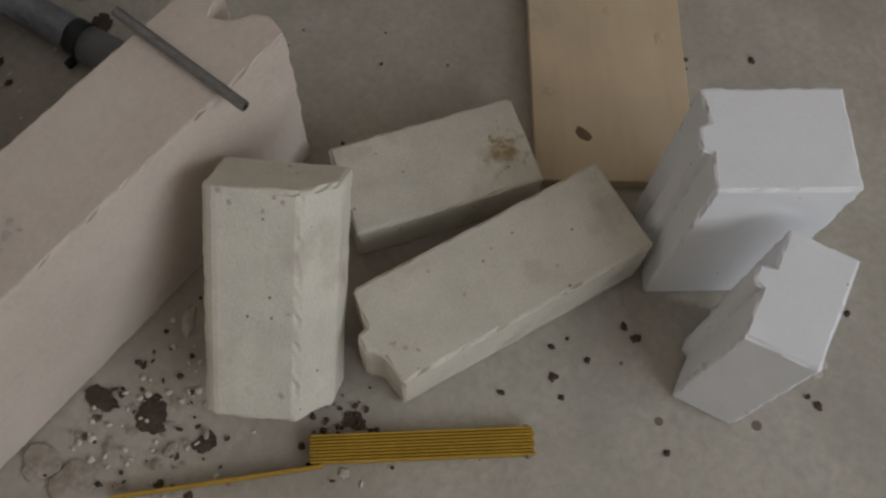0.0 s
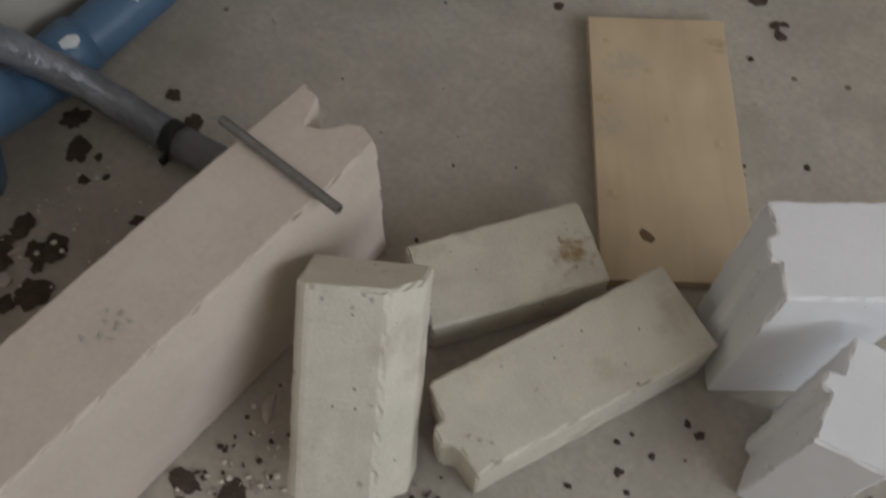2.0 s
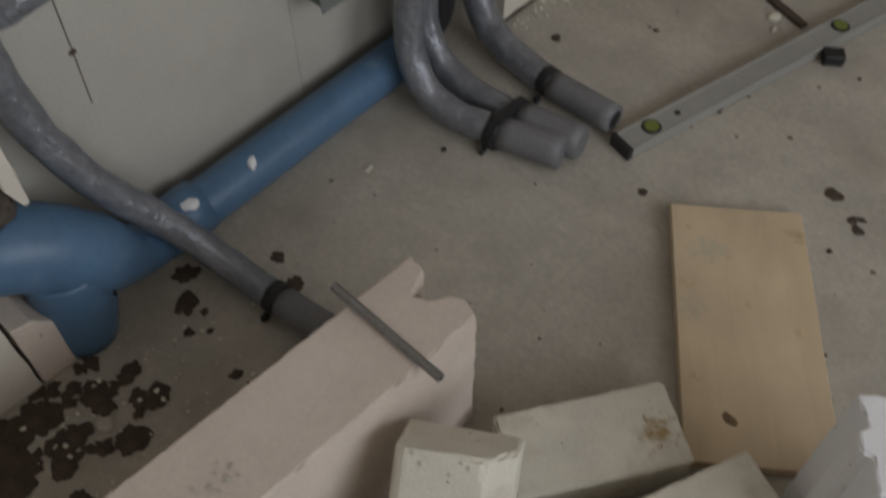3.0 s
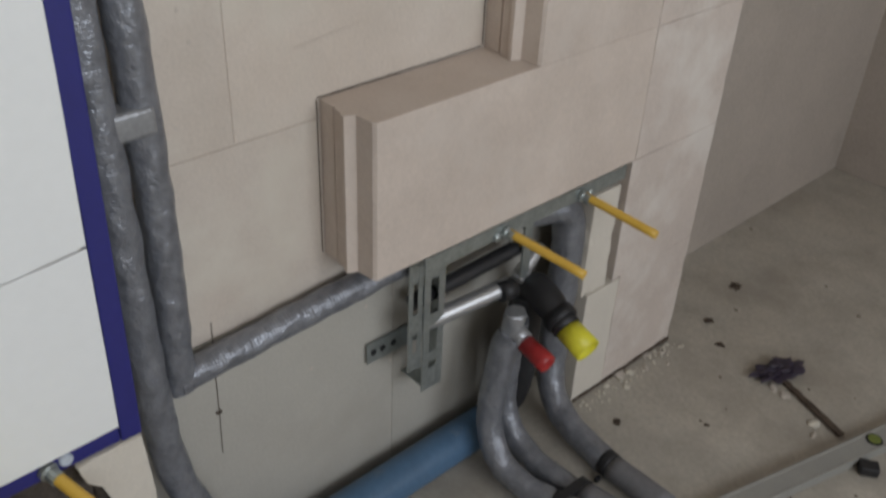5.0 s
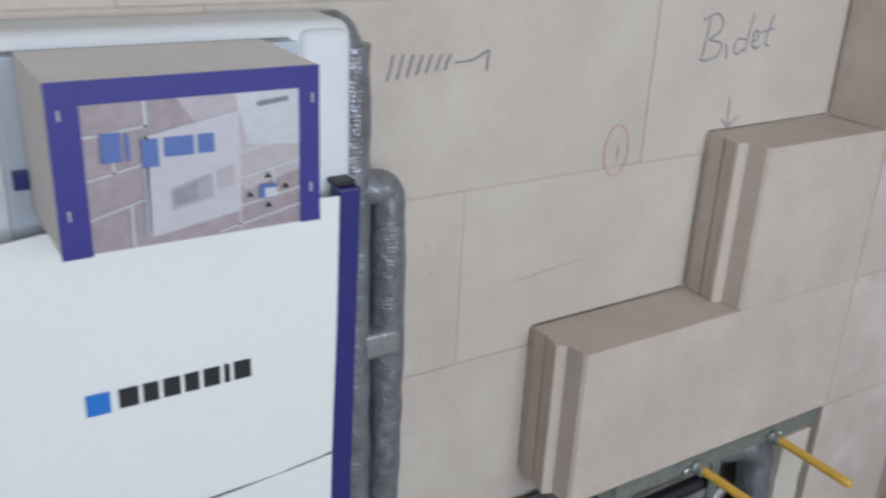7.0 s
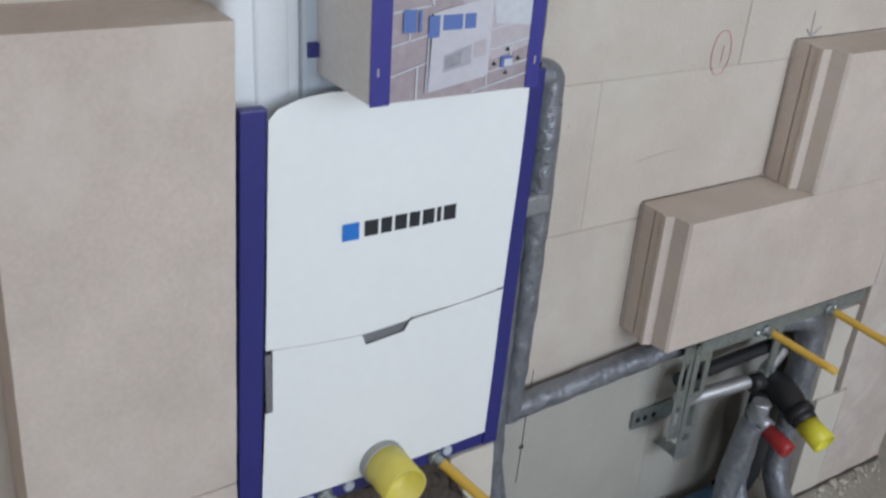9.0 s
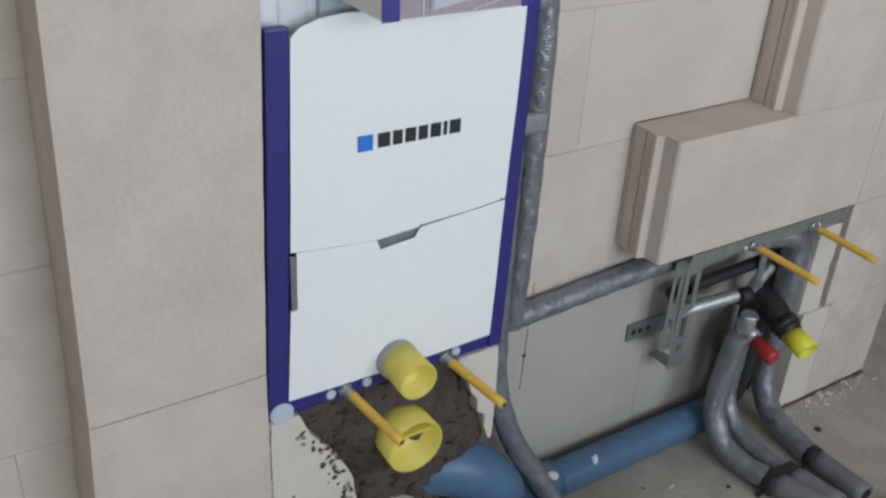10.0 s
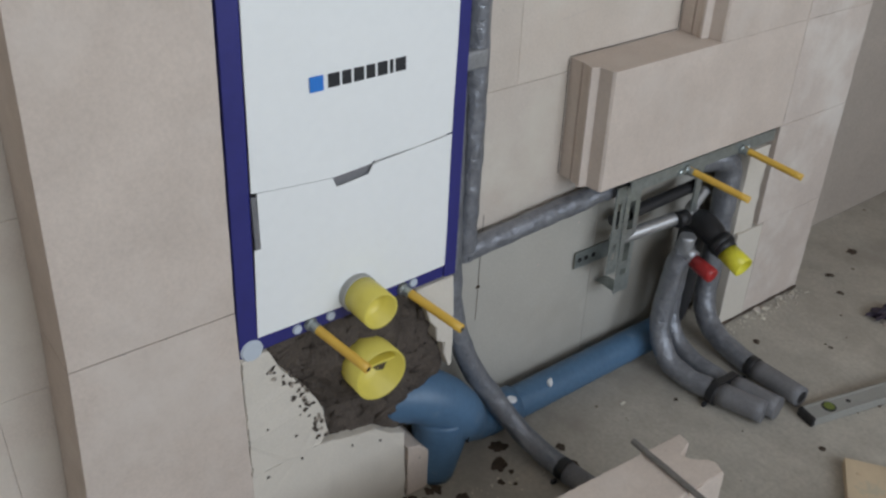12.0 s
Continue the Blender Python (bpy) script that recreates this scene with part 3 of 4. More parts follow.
cpart("backing", box(-0.87, -0.8662, -0.24, 0.091, 0.525, 1.05), KRAFT, "grey board behind the card")
cpart("clip", box(-0.893, -0.885, -0.184, -0.17, 1.11, 1.126, 0.001), BLUE_STEEL, "dark blue square clip")
cpart("bracket", box(-0.9, -0.872, 0.108, 0.13, 1.0775, 1.0825, 0.001), BLACK, "black bracket")


def bent_card(outline, x, bow, seed):
    """A sheet of card, bowed and slightly rippled."""
    bm = prism(outline, x - 0.0015, x, "x")
    for _ in range(5):
        es = [e for e in bm.edges if e.calc_length() > 0.035]
        if not es:
            break
        bmesh.ops.subdivide_edges(bm, edges=es, cuts=1, use_grid_fill=True)
    bmesh.ops.triangulate(bm, faces=[f for f in bm.faces if len(f.verts) > 4])
    for v in bm.verts:
        s = (v.co.y + 0.07) / 0.18
        v.co.x += bow * (1 - s * s) + 0.0012 * noise.noise(v.co * 9 + Vector((seed, 0, 0)))
    return bm


up = [(-0.2505, 0.7635), (-0.17, 0.757), (-0.122, 0.754), (-0.119, 0.7535), (-0.055, 0.758), (-0.05, 0.762), (0.03, 0.7645), (0.0985, 0.7715), (0.103, 0.9), (0.1075, 1.071), (0.055, 1.0725), (-0.172, 1.077), (-0.205, 1.073), (-0.23, 1.064), (-0.241, 1.053)]
lo = [(-0.2615, 0.5185), (-0.2535, 0.672), (-0.2435, 0.672), (-0.2425, 0.7622), (-0.17, 0.7564), (-0.122, 0.7534), (-0.116, 0.737), (-0.06, 0.743), (-0.052, 0.7578), (0.03, 0.764), (0.06, 0.7655), (0.0985, 0.7685), (0.0915, 0.5235)]
upper_card = cpart("upper_card", bent_card(up, -0.863, 0.003, 1), CARD, "white coated card cover")
cpart("lower_card", bent_card(lo, -0.8625, 0.0035, 4), CARD, "white coated card flap")
cpart("slot", box(-0.868, -0.8642, -0.126, -0.046, 0.73, 0.766), SLEEVE, "finger slot in the card")
cpart("edge_strip", box(-0.866, -0.861, -0.2525, -0.2442, 0.673, 0.758, 0.001), SLEEVE, "grey card edge")
# print: a square and plain bars in place of lettering
logo_square = cpart("print_square", box(-0.8605, -0.8591, -0.152, -0.1305, 0.892, 0.914), SKYBLUE, "bright blue printed square", parent=upper_card)
logo_square.matrix_parent_inverse = Matrix.Identity(4)
for k, (y, w) in enumerate(((-0.1225, 0.018), (-0.1, 0.0145), (-0.081, 0.0165), (-0.0605, 0.0145), (-0.0415, 0.0165), (-0.0205, 0.0055), (-0.0105, 0.0175))):
    cpart("print_bar", box(-0.8603, -0.8592, y, y + w, 0.8935 + 0.0001 * k, 0.9135 + 0.0001 * k), INK, "dark printed bar", parent=upper_card)

# protective box over the service opening, its printed front given in shares of its width and height
BOX_Y, BOX_W, BOX_Z, BOX_H, BOX_X = -0.1715, 0.2125, 1.0905, 0.1345, -0.766
cover = cpart("cover_box", box(-0.893, BOX_X - 0.002, BOX_Y, BOX_Y + BOX_W, BOX_Z, BOX_Z + BOX_H, 0.0015), KRAFT, "grey-white card box with a blue sleeve")


def printed(name, shape, mat, layer=0, label=""):
    """A flat piece of print on the box: shape is an outline of (across, up)."""
    x = BOX_X - 0.002 + 0.0004 * layer
    return cpart(name, prism([(BOX_Y + u * BOX_W, BOX_Z + v * BOX_H) for u, v in shape], x, x + 0.0006, "x"), mat, label, parent=cover)


def quad(u0, u1, v0, v1):
    return [(u0, v0), (u1, v0), (u1, v1), (u0, v1)]


def seam(u0, v0, u1, v1, w=0.012):
    return [(u0, v0 - w / 2), (u1, v1 - w / 2), (u1, v1 + w / 2), (u0, v0 + w / 2)]


printed("picture", quad(0.1, 0.92, 0.0, 0.87), BRICK_PRINT, 0, "printed picture of a flush plate on mauve tiles")
printed("faded_print", [(0.44, 0.87), (0.92, 0.87), (0.92, 0.36), (0.69, 0.26)], FADED_PRINT, 1)
printed("faded_print", [(0.66, 0.87), (0.92, 0.87), (0.92, 0.52), (0.7, 0.55)], PALE_PRINT, 2)
for shape in (seam(0.1, 0.68, 0.33, 0.72), seam(0.1, 0.43, 0.31, 0.5), seam(0.1, 0.2, 0.31, 0.29), seam(0.31, 0.06, 0.92, 0.24), seam(0.58, 0.02, 0.92, 0.13), seam(0.66, 0.34, 0.92, 0.42), seam(0.66, 0.5, 0.92, 0.58), quad(0.32, 0.332, 0.71, 0.87), quad(0.2, 0.21, 0.46, 0.7), quad(0.25, 0.26, 0.0, 0.26), quad(0.66, 0.668, 0.03, 0.16), quad(0.8, 0.808, 0.2, 0.38)):
    printed("picture_joint", shape, PALE_PRINT, 3)
printed("printed_shadow", [(0.3, 0.06), (0.32, 0.04), (0.33, 0.66), (0.31, 0.66)], PLATE_SHADE, 4)
printed("printed_plate", [(0.318, 0.05), (0.67, 0.14), (0.672, 0.765), (0.318, 0.66)], PLATE_PRINT, 4, "pale printed flush plate")
printed("printed_button", [(0.4, 0.2), (0.56, 0.25), (0.56, 0.405), (0.4, 0.335)], PLATE_SHADE, 5)
printed("printed_button", [(0.41, 0.225), (0.5, 0.255), (0.5, 0.36), (0.41, 0.32)], STEEL_PRINT, 6)
printed("printed_button", [(0.575, 0.29), (0.645, 0.31), (0.645, 0.44), (0.575, 0.412)], FADED_PRINT, 5)
for u0, u1, v0, v1 in ((0.165, 0.235, 0.53, 0.7), (0.25, 0.265, 0.53, 0.69), (0.305, 0.365, 0.48, 0.645), (0.385, 0.495, 0.53, 0.645), (0.51, 0.572, 0.53, 0.645)):
    printed("print_bar", quad(u0, u1, v0, v1), MUTED_BLUE, 6, "blue printed bar")
printed("print_bar", [(0.745, 0.775), (0.87, 0.795), (0.87, 0.825), (0.745, 0.805)], PENCIL, 4)
printed("print_symbol", quad(0.745, 0.815, 0.195, 0.285), MUTED_BLUE, 5, "small printed symbol")
printed("print_symbol", quad(0.765, 0.815, 0.2, 0.26), PALE_PRINT, 6)
for u, v in ((0.78, 0.34), (0.705, 0.23), (0.852, 0.26), (0.78, 0.15)):
    printed("print_symbol", [(u - 0.014, v - 0.014), (u + 0.014, v - 0.014), (u, v + 0.02)], INK, 5)
printed("sleeve_strip", quad(0.0, 0.108, -0.012, 1.0), BLUE_PRINT, 4)
printed("sleeve_strip", quad(0.915, 1.0, -0.004, 1.0), BLUE_PRINT, 4)
printed("sleeve_strip", quad(0.107, 0.916, 0.865, 1.0), BLUE_PRINT, 4)
for u, v in ((0.035, 0.79), (0.035, 0.22), (0.965, 0.77), (0.955, 0.2)):
    printed("staple", quad(u, u + 0.009, v, v + 0.06), FADED_PRINT, 6)

# threaded rods in yellow tubes, nuts, caps
for y, dy in ((-0.171, 0.034), (0.006, 0.038)):
    rod = cpart("rod", tube(straight((-0.87, y, 0.507), (-0.748, y + dy, 0.477)), 0.0078, 16), AMBER, "amber plastic tube on a threaded rod", True)
    cpart("nut", lathe([(0, 0.012), (0.006, 0.012), (0.008, 0.009), (0.02, 0.009)], (-0.868, y, 0.507), (1, 0.28, -0.24), 12), GALV, "zinc nut", parent=rod)
    cpart("rod_hole", lathe([(0, 0.004), (0.0015, 0.004)], (-0.7485, y + dy, 0.477), (1, 0.28, -0.24), 12), BLACK, parent=rod)
for y, z in ((-0.194, 0.505), (-0.133, 0.507), (0.028, 0.51)):
    cpart("bolt", lathe([(0, 0.0085), (0.003, 0.0085), (0.006, 0.006)], (-0.867, y, z), (1, 0, 0), 20), FOAM_GREY, "small round pale bolt cover", True)
cpart("levelling_foot", lathe([(0, 0.019), (0.012, 0.019), (0.015, 0.016)], (-0.876, -0.273, 0.4985), (1, 0, 0), 28), FOAM_GREY, "pale grey round foot")


def cap(x0, x1, r, y, z, wall=0.003, depth=0.05):
    return lathe([(0, r), (x1 - x0, r * 1.015), (x1 - x0, r - wall), (x1 - x0 - depth, r - wall * 1.4), (x1 - x0 - depth, 0.001)], (x0, y, z), (1, 0, 0), 40)


cpart("flush_seal", lathe([(0, 0.031), (0.01, 0.033), (0.024, 0.033), (0.026, 0.029)], (-0.872, -0.0875, 0.5395), (1, 0.03, 0), 40), SEAL, "grey seal ring")
cpart("flush_cap", cap(-0.856, -0.79, 0.031, -0.086, 0.54, depth=0.03), YELLOW, "yellow plastic protective cap", True)
drain_cap = cpart("drain_cap", cap(-0.885, -0.806, 0.048, -0.076, 0.398, depth=0.045), YELLOW, "large yellow plastic drain cap", True)
cpart("grip", box(-0.85, -0.825, -0.118, -0.034, 0.403, 0.408, 0.002), YELLOW, parent=drain_cap)
cpart("drain_socket", lathe([(0, 0.046), (0.03, 0.046), (0.034, 0.044)], (-0.925, -0.076, 0.396), (1, 0, 0), 40), BLACK, "black drain socket", True)

# ---- blue waste pipe ----
waste = thing("waste_pipe", "dusty blue plastic waste pipe with a large elbow", "waste pipe", (-0.93, 0.3, 0.0))
MW = Matrix.Translation((0.93, -0.3, 0.0))
leg_path = smooth_path([(-0.9, 0.125, 0.15), (-0.898, 0.12, 0.1), (-0.9, 0.112, 0.05), (-0.903, 0.104, 0.002)])
part("drop_leg", moved(tube(leg_path, lambda s: 0.06 - 0.012 * s, 32), MW), BLUE_PIPE, waste, smooth=True)
body = bmesh.new()
bmesh.ops.create_uvsphere(body, u_segments=32, v_segments=16, radius=0.061)
part("socket_body", moved(body, MW @ Matrix.Translation((-0.9, 0.13, 0.135))), BLUE_PIPE, waste, smooth=True)
branch_path = smooth_path([(-0.945, 0.015, 0.205), (-0.92, 0.07, 0.205), (-0.9, 0.118, 0.178), (-0.893, 0.158, 0.13), (-0.9, 0.198, 0.082), (-0.915, 0.237, 0.053), (-0.925, 0.27, 0.042)])
part("branch", moved(tube(branch_path, lambda s: 0.057 if s < 0.55 else max(0.038, 0.057 - 0.09 * (s - 0.55)), 32), MW), BLUE_PIPE, waste, smooth=True)
part("socket_gap", moved(moved(box(-0.004, 0.004, -0.0015, 0.0015, -0.016, 0.016, 0.001, 1), Matrix.Translation((-0.845, 0.152, 0.11)) @ Matrix.Rotation(radians(-12), 4, "X")), MW), BLACK, waste, "dark open socket gap")
part("socket", moved(tube(straight((-0.925, 0.262, 0.042), (-0.926, 0.34, 0.042)), 0.0415, 32), MW), BLUE_PIPE, waste, smooth=True)
part("pipe", moved(tube(straight((-0.926, 0.33, 0.038), (-0.93, 0.84, 0.038)), 0.037, 32), MW), BLUE_PIPE, waste, smooth=True)
part("upturn", moved(tube(smooth_path([(-0.936, 0.82, 0.05), (-0.935, 0.86, 0.07), (-0.93, 0.87, 0.14), (-0.925, 0.865, 0.24), (-0.92, 0.86, 0.33)]), 0.032, 24), MW), BLACK, waste, "black upright drain", True)
for y, z, seed in ((0.435, 0.073, 1), (0.315, 0.082, 3)):
    part("mortar_crumb", moved(pebble((-0.912, y, z - 0.007), 0.018, 0.3, seed, 0.45), MW), AAC_WHITE, waste, "white splash of mortar", True)

# ---- insulated pipes ----
def ribbed(pts, r, seed, pitch=0.0052):
    """A crinkled foil hose with fine ribs round it."""
    path = smooth_path(pts, pitch / 4)
    r_of = r if callable(r) else (lambda s: r)
    n = len(path)
    return tube(path, lambda s: r_of(s) * (1 + 0.009 * math.sin(s * (n - 1) * math.pi / 2) + 0.012 * math.sin(s * n * 0.083 + seed)), 24, 0.11, 0.0, seed=seed)


def sleeve(name, label, runs, bands=(), ends=(), base=(0, 0, 0), open_end=True):
    """Insulated pipe in grey foil sleeve: runs of sleeve, tape bands, dark end pieces."""
    ob = thing(name, label, "insulated pipe", base)
    back = Matrix.Translation(-Vector(base))
    for k, (pts, r) in enumerate(runs):
        part("sleeve", moved(ribbed(pts, r, k + 2.5 * len(pts)), back), FOIL, ob, smooth=True)
    for a, b, r in bands:
        band = part("tape_band", moved(tube(straight(a, b, 0.006), r, 22, 0.05), back), BLACK, ob, "black tape band", True)
        mid = (Vector(a) + Vector(b)) / 2
        part("tie_tail", moved(box(mid.x - 0.004, mid.x + 0.004, mid.y - r - 0.009, mid.y - r + 0.004, 0.001, 0.012, 0.0015, 1), back), BLACK, band, "short tie tail")
    for a, b, r in ends:
        end = part("end_sleeve", moved(tube(straight(a, b), r, 22, 0.03), back), SLEEVE, ob, "dark grey end piece", True)
        d = (Vector(b) - Vector(a)).normalized()
        if open_end:
            part("bore", moved(lathe([(0, r * 0.62), (0.0015, r * 0.6)], Vector(b) - d * 0.0005, d, 18), back), BLACK, end, "dark hollow end")
    return ob


riser = sleeve("insulated_pipe", "grey foil-wrapped pipe running down beside the frame to the floor",
    [([(-0.948, 0.16, 1.205), (-0.948, 0.162, 1.0), (-0.947, 0.165, 0.75), (-0.946, 0.168, 0.5), (-0.942, 0.173, 0.36), (-0.932, 0.184, 0.29), (-0.915, 0.212, 0.205), (-0.895, 0.25, 0.13), (-0.862, 0.284, 0.065), (-0.8, 0.303, 0.029), (-0.735, 0.309, 0.025)], 0.0225),
     ([(-0.986, 0.138, 1.208), (-0.966, 0.151, 1.216), (-0.95, 0.16, 1.19)], 0.021)],
    [((-0.736, 0.309, 0.025), (-0.716, 0.311, 0.025), 0.0238)],
    [((-0.716, 0.311, 0.024), (-0.55, 0.332, 0.024), 0.0232)], (-0.93, 0.18, 0.0))
part("tape_patch", moved(box(-0.964, -0.9285, 0.156, 0.222, 0.832, 0.866, 0.006, 3), Matrix.Translation((0.93, -0.18, 0))), TAPE, riser, "silver tape joining both pipes", True)
loop = sleeve("insulated_pipe", "grey foil-wrapped pipe turning along the wall behind the blocks",
    [([(-0.95, 0.162, 1.042), (-0.95, 0.194, 1.042), (-0.95, 0.2085, 1.034), (-0.95, 0.211, 0.995)], 0.0205),
     ([(-0.95, 0.211, 1.0), (-0.954, 0.216, 0.8), (-0.958, 0.216, 0.6), (-0.961, 0.212, 0.445)], 0.0218),
     ([(-0.961, 0.208, 0.457), (-0.962, 0.35, 0.465), (-0.96, 0.55, 0.478), (-0.955, 0.75, 0.486), (-0.945, 0.87, 0.488)], 0.0215)], (), (), (-0.94, 0.22, 0.2))
tail = sleeve("insulated_pipe", "grey foil-wrapped pipe bending from the bidet opening onto the floor",
    [([(-0.945, 0.85, 0.482), (-0.925, 0.91, 0.482), (-0.918, 0.945, 0.455), (-0.916, 0.952, 0.38), (-0.916, 0.95, 0.2), (-0.905, 0.94, 0.1), (-0.86, 0.92, 0.05), (-0.79, 0.908, 0.032), (-0.72, 0.9, 0.028)], lambda s: 0.029 if s < 0.5 else 0.029 - 0.008 * (s - 0.5))],
    [((-0.722, 0.9, 0.028), (-0.702, 0.899, 0.028), 0.0255)],
    [((-0.702, 0.899, 0.028), (-0.578, 0.9, 0.028), 0.0245)], (-0.92, 0.93, 0))
hot = sleeve("insulated_pipe", "grey foil-wrapped pipe running from the red cap onto the floor",
    [([(-0.872, 0.775, 0.3), (-0.878, 0.765, 0.27), (-0.88, 0.752, 0.2), (-0.872, 0.738, 0.11), (-0.83, 0.732, 0.05), (-0.77, 0.738, 0.032), (-0.712, 0.75, 0.03)], 0.0245)],
    [((-0.714, 0.75, 0.03), (-0.695, 0.756, 0.03), 0.0275)],
    [((-0.695, 0.756, 0.03), (-0.594, 0.785, 0.03), 0.0265)], (-0.87, 0.74, 0), False)
cold = sleeve("insulated_pipe", "grey foil-wrapped pipe lying beside its twin on the floor",
    [([(-0.9, 0.815, 0.3), (-0.905, 0.81, 0.2), (-0.9, 0.805, 0.11), (-0.86, 0.8, 0.05), (-0.79, 0.797, 0.03), (-0.712, 0.802, 0.027)], 0.0225)],
    [],
    [((-0.694, 0.805, 0.027), (-0.585, 0.823, 0.029), 0.0275)], (-0.9, 0.8, 0), False)

shared = part("tape_band", moved(prism([(-0.029 * math.cos(a) + (0.0 if math.cos(a) > 0 else 0.052), 0.029 + 0.029 * math.sin(a)) for a in [k * math.pi / 12 for k in range(24)]], -0.71, -0.692, "x"), Matrix.Translation((0.87, 0.752 - 0.74, 0))), BLACK, hot, "black tape band round both pipes")

# ---- bidet frame ----
bidet = thing("bidet_frame", "galvanised steel bidet mounting frame with yellow rods and drain", "bidet frame", (-0.92, 0.75, 0.25))
MB = Matrix.Translation((0.92, -0.75, -0.25))


def bpart(name, bm, mat, label="", smooth=False, parent=None):
    return part(name, moved(bm, MB), mat, parent or bidet, label, smooth)


def slotted(y0, y1, z0, z1, x0, x1, slots):
    """A strip of sheet steel with long holes: two edges and the webs between the holes."""
    w = (y1 - y0) * 0.3
    bits = [box(x0, x1, y0, y0 + w, z0, z1), box(x0, x1, y1 - w, y1, z0, z1)]
    edges = [z0] + [z for s in slots for z in s] + [z1]
    for a, b in zip(edges[::2], edges[1::2]):
        bits.append(box(x0 + 0.0004, x1 - 0.0004, y0 + w, y1 - w, a, b))
    return join(*bits)


bpart("top_rail", join(box(-0.925, -0.89, 0.585, 1.056, 0.5255, 0.5295), box(-0.8925, -0.8895, 0.585, 1.056, 0.503, 0.5255)), GALV, "galvanised top rail")
bpart("upright", join(slotted(0.612, 0.656, 0.228, 0.497, -0.922, -0.9195, [(0.273, 0.288), (0.308, 0.363), (0.388, 0.458)]), box(-0.955, -0.922, 0.6535, 0.656, 0.228, 0.497)), GALV, "slotted galvanised upright")
bpart("upright", slotted(0.583, 0.611, 0.285, 0.5, -0.925, -0.9225, [(0.32, 0.36), (0.4, 0.46)]), GALV, "slotted galvanised upright")
strap = bpart("strap", box(-0.984, -0.9815, 0.545, 0.72, 0.284, 0.326, 0.001), GALV, "perforated galvanised strap")
for y in (0.558, 0.577, 0.6):
    bpart("hole", lathe([(0, 0.006), (0.001, 0.006)], (-0.9812, y, 0.305), (1, 0, 0), 14), BLACK, parent=strap)
bpart("foot_plate", box(-0.985, -0.922, 0.622, 0.656, 0.226, 0.2282), GALV)
bpart("strut", box(-0.918, -0.914, 0.83, 0.85, 0.37, 0.5), GALV, "galvanised strut")
bpart("chrome_tube", tube(straight((-0.94, 0.61, 0.358), (-0.905, 0.79, 0.38)), 0.015, 20), CHROME, "bright zinc tube", True)
# added black rod: the dark band of shade above the zinc tube
bpart("rear_tube", tube(straight((-0.95, 0.61, 0.402), (-0.935, 0.86, 0.424)), 0.014, 18), BLACK, "black rod standing in for the shade behind the zinc tube", True)
bpart("elbow_fitting", join(tube(straight((-0.925, 0.832, 0.362), (-0.935, 0.9, 0.4), 0.008), 0.0125, 18, 0.12), lathe([(0, 0.016), (0.012, 0.016)], (-0.927, 0.845, 0.369), (-0.1, 0.85, 0.48), 6)), CHROME, "bright metal elbow fitting", True)
bpart("clamp", lathe([(0, 0.018), (0.03, 0.018), (0.032, 0.014)], (-0.9, 0.765, 0.378), (0.05, 1, 0.0), 20), BLACK, "black pipe clamp", True)
bpart("black_elbow", tube(smooth_path([(-0.92, 0.862, 0.29), (-0.918, 0.862, 0.33), (-0.9, 0.86, 0.345), (-0.87, 0.857, 0.335), (-0.815, 0.852, 0.31)]), lambda s: 0.029 if s < 0.75 else 0.026, 24), BLACK, "black plastic drain elbow", True)
bpart("collar", lathe([(0, 0.03), (0.012, 0.031), (0.02, 0.03)], (-0.845, 0.855, 0.323), (1, -0.06, -0.36), 28), BLACK, "black collar", True)
bpart("yellow_cap", lathe([(0, 0.0235), (0.058, 0.0245), (0.058, 0.021), (0.02, 0.02), (0.02, 0.001)], (-0.82, 0.854, 0.31), (1, -0.05, -0.3), 28), LEMON, "lemon yellow plastic cap", True)
bpart("brass_tee", join(tube(straight((-0.88, 0.78, 0.31), (-0.845, 0.78, 0.302)), 0.016, 18), tube(straight((-0.875, 0.778, 0.285), (-0.876, 0.782, 0.345), 0.006), 0.019, 18, 0.3)), TAPE, "bright metal fitting wrapped in silver tape", True)
bpart("red_cap", lathe([(0, 0.0155), (0.05, 0.0178), (0.062, 0.017), (0.062, 0.011), (0.05, 0.001)], (-0.852, 0.782, 0.295), (1, 0.0, -0.22), 20), RED, "red plastic cap", True)
for y, dy in ((0.754, 0.029), (0.938, 0.025)):
    rod = bpart("rod", tube(straight((-0.89, y, 0.513), (-0.746, y + dy, 0.493)), 0.0075, 16), AMBER, "amber plastic tube on a threaded rod", True)
    bpart("nut", lathe([(0, 0.012), (0.005, 0.012), (0.007, 0.009), (0.018, 0.009)], (-0.8895, y, 0.511), (1, 0.05, -0.1), 12), GALV, "zinc nut", parent=rod)
for y in (0.734, 0.96):
    bpart("bolt", lathe([(0, 0.008), (0.004, 0.008), (0.006, 0.005)], (-0.8895, y, 0.509), (1, 0, 0), 12), GALV)

# ---- loose blocks on the floor ----
def loose(name, label, mat, bm, at, rz, tilt=0.0):
    ob = part(name, bm, mat)
    ob.matrix_world = Matrix.Translation(at) @ Matrix.Rotation(radians(rz), 4, "Z") @ Matrix.Rotation(radians(-tilt), 4, "Y")
    return tagged(ob, label, "block", "loose blocks on the floor")


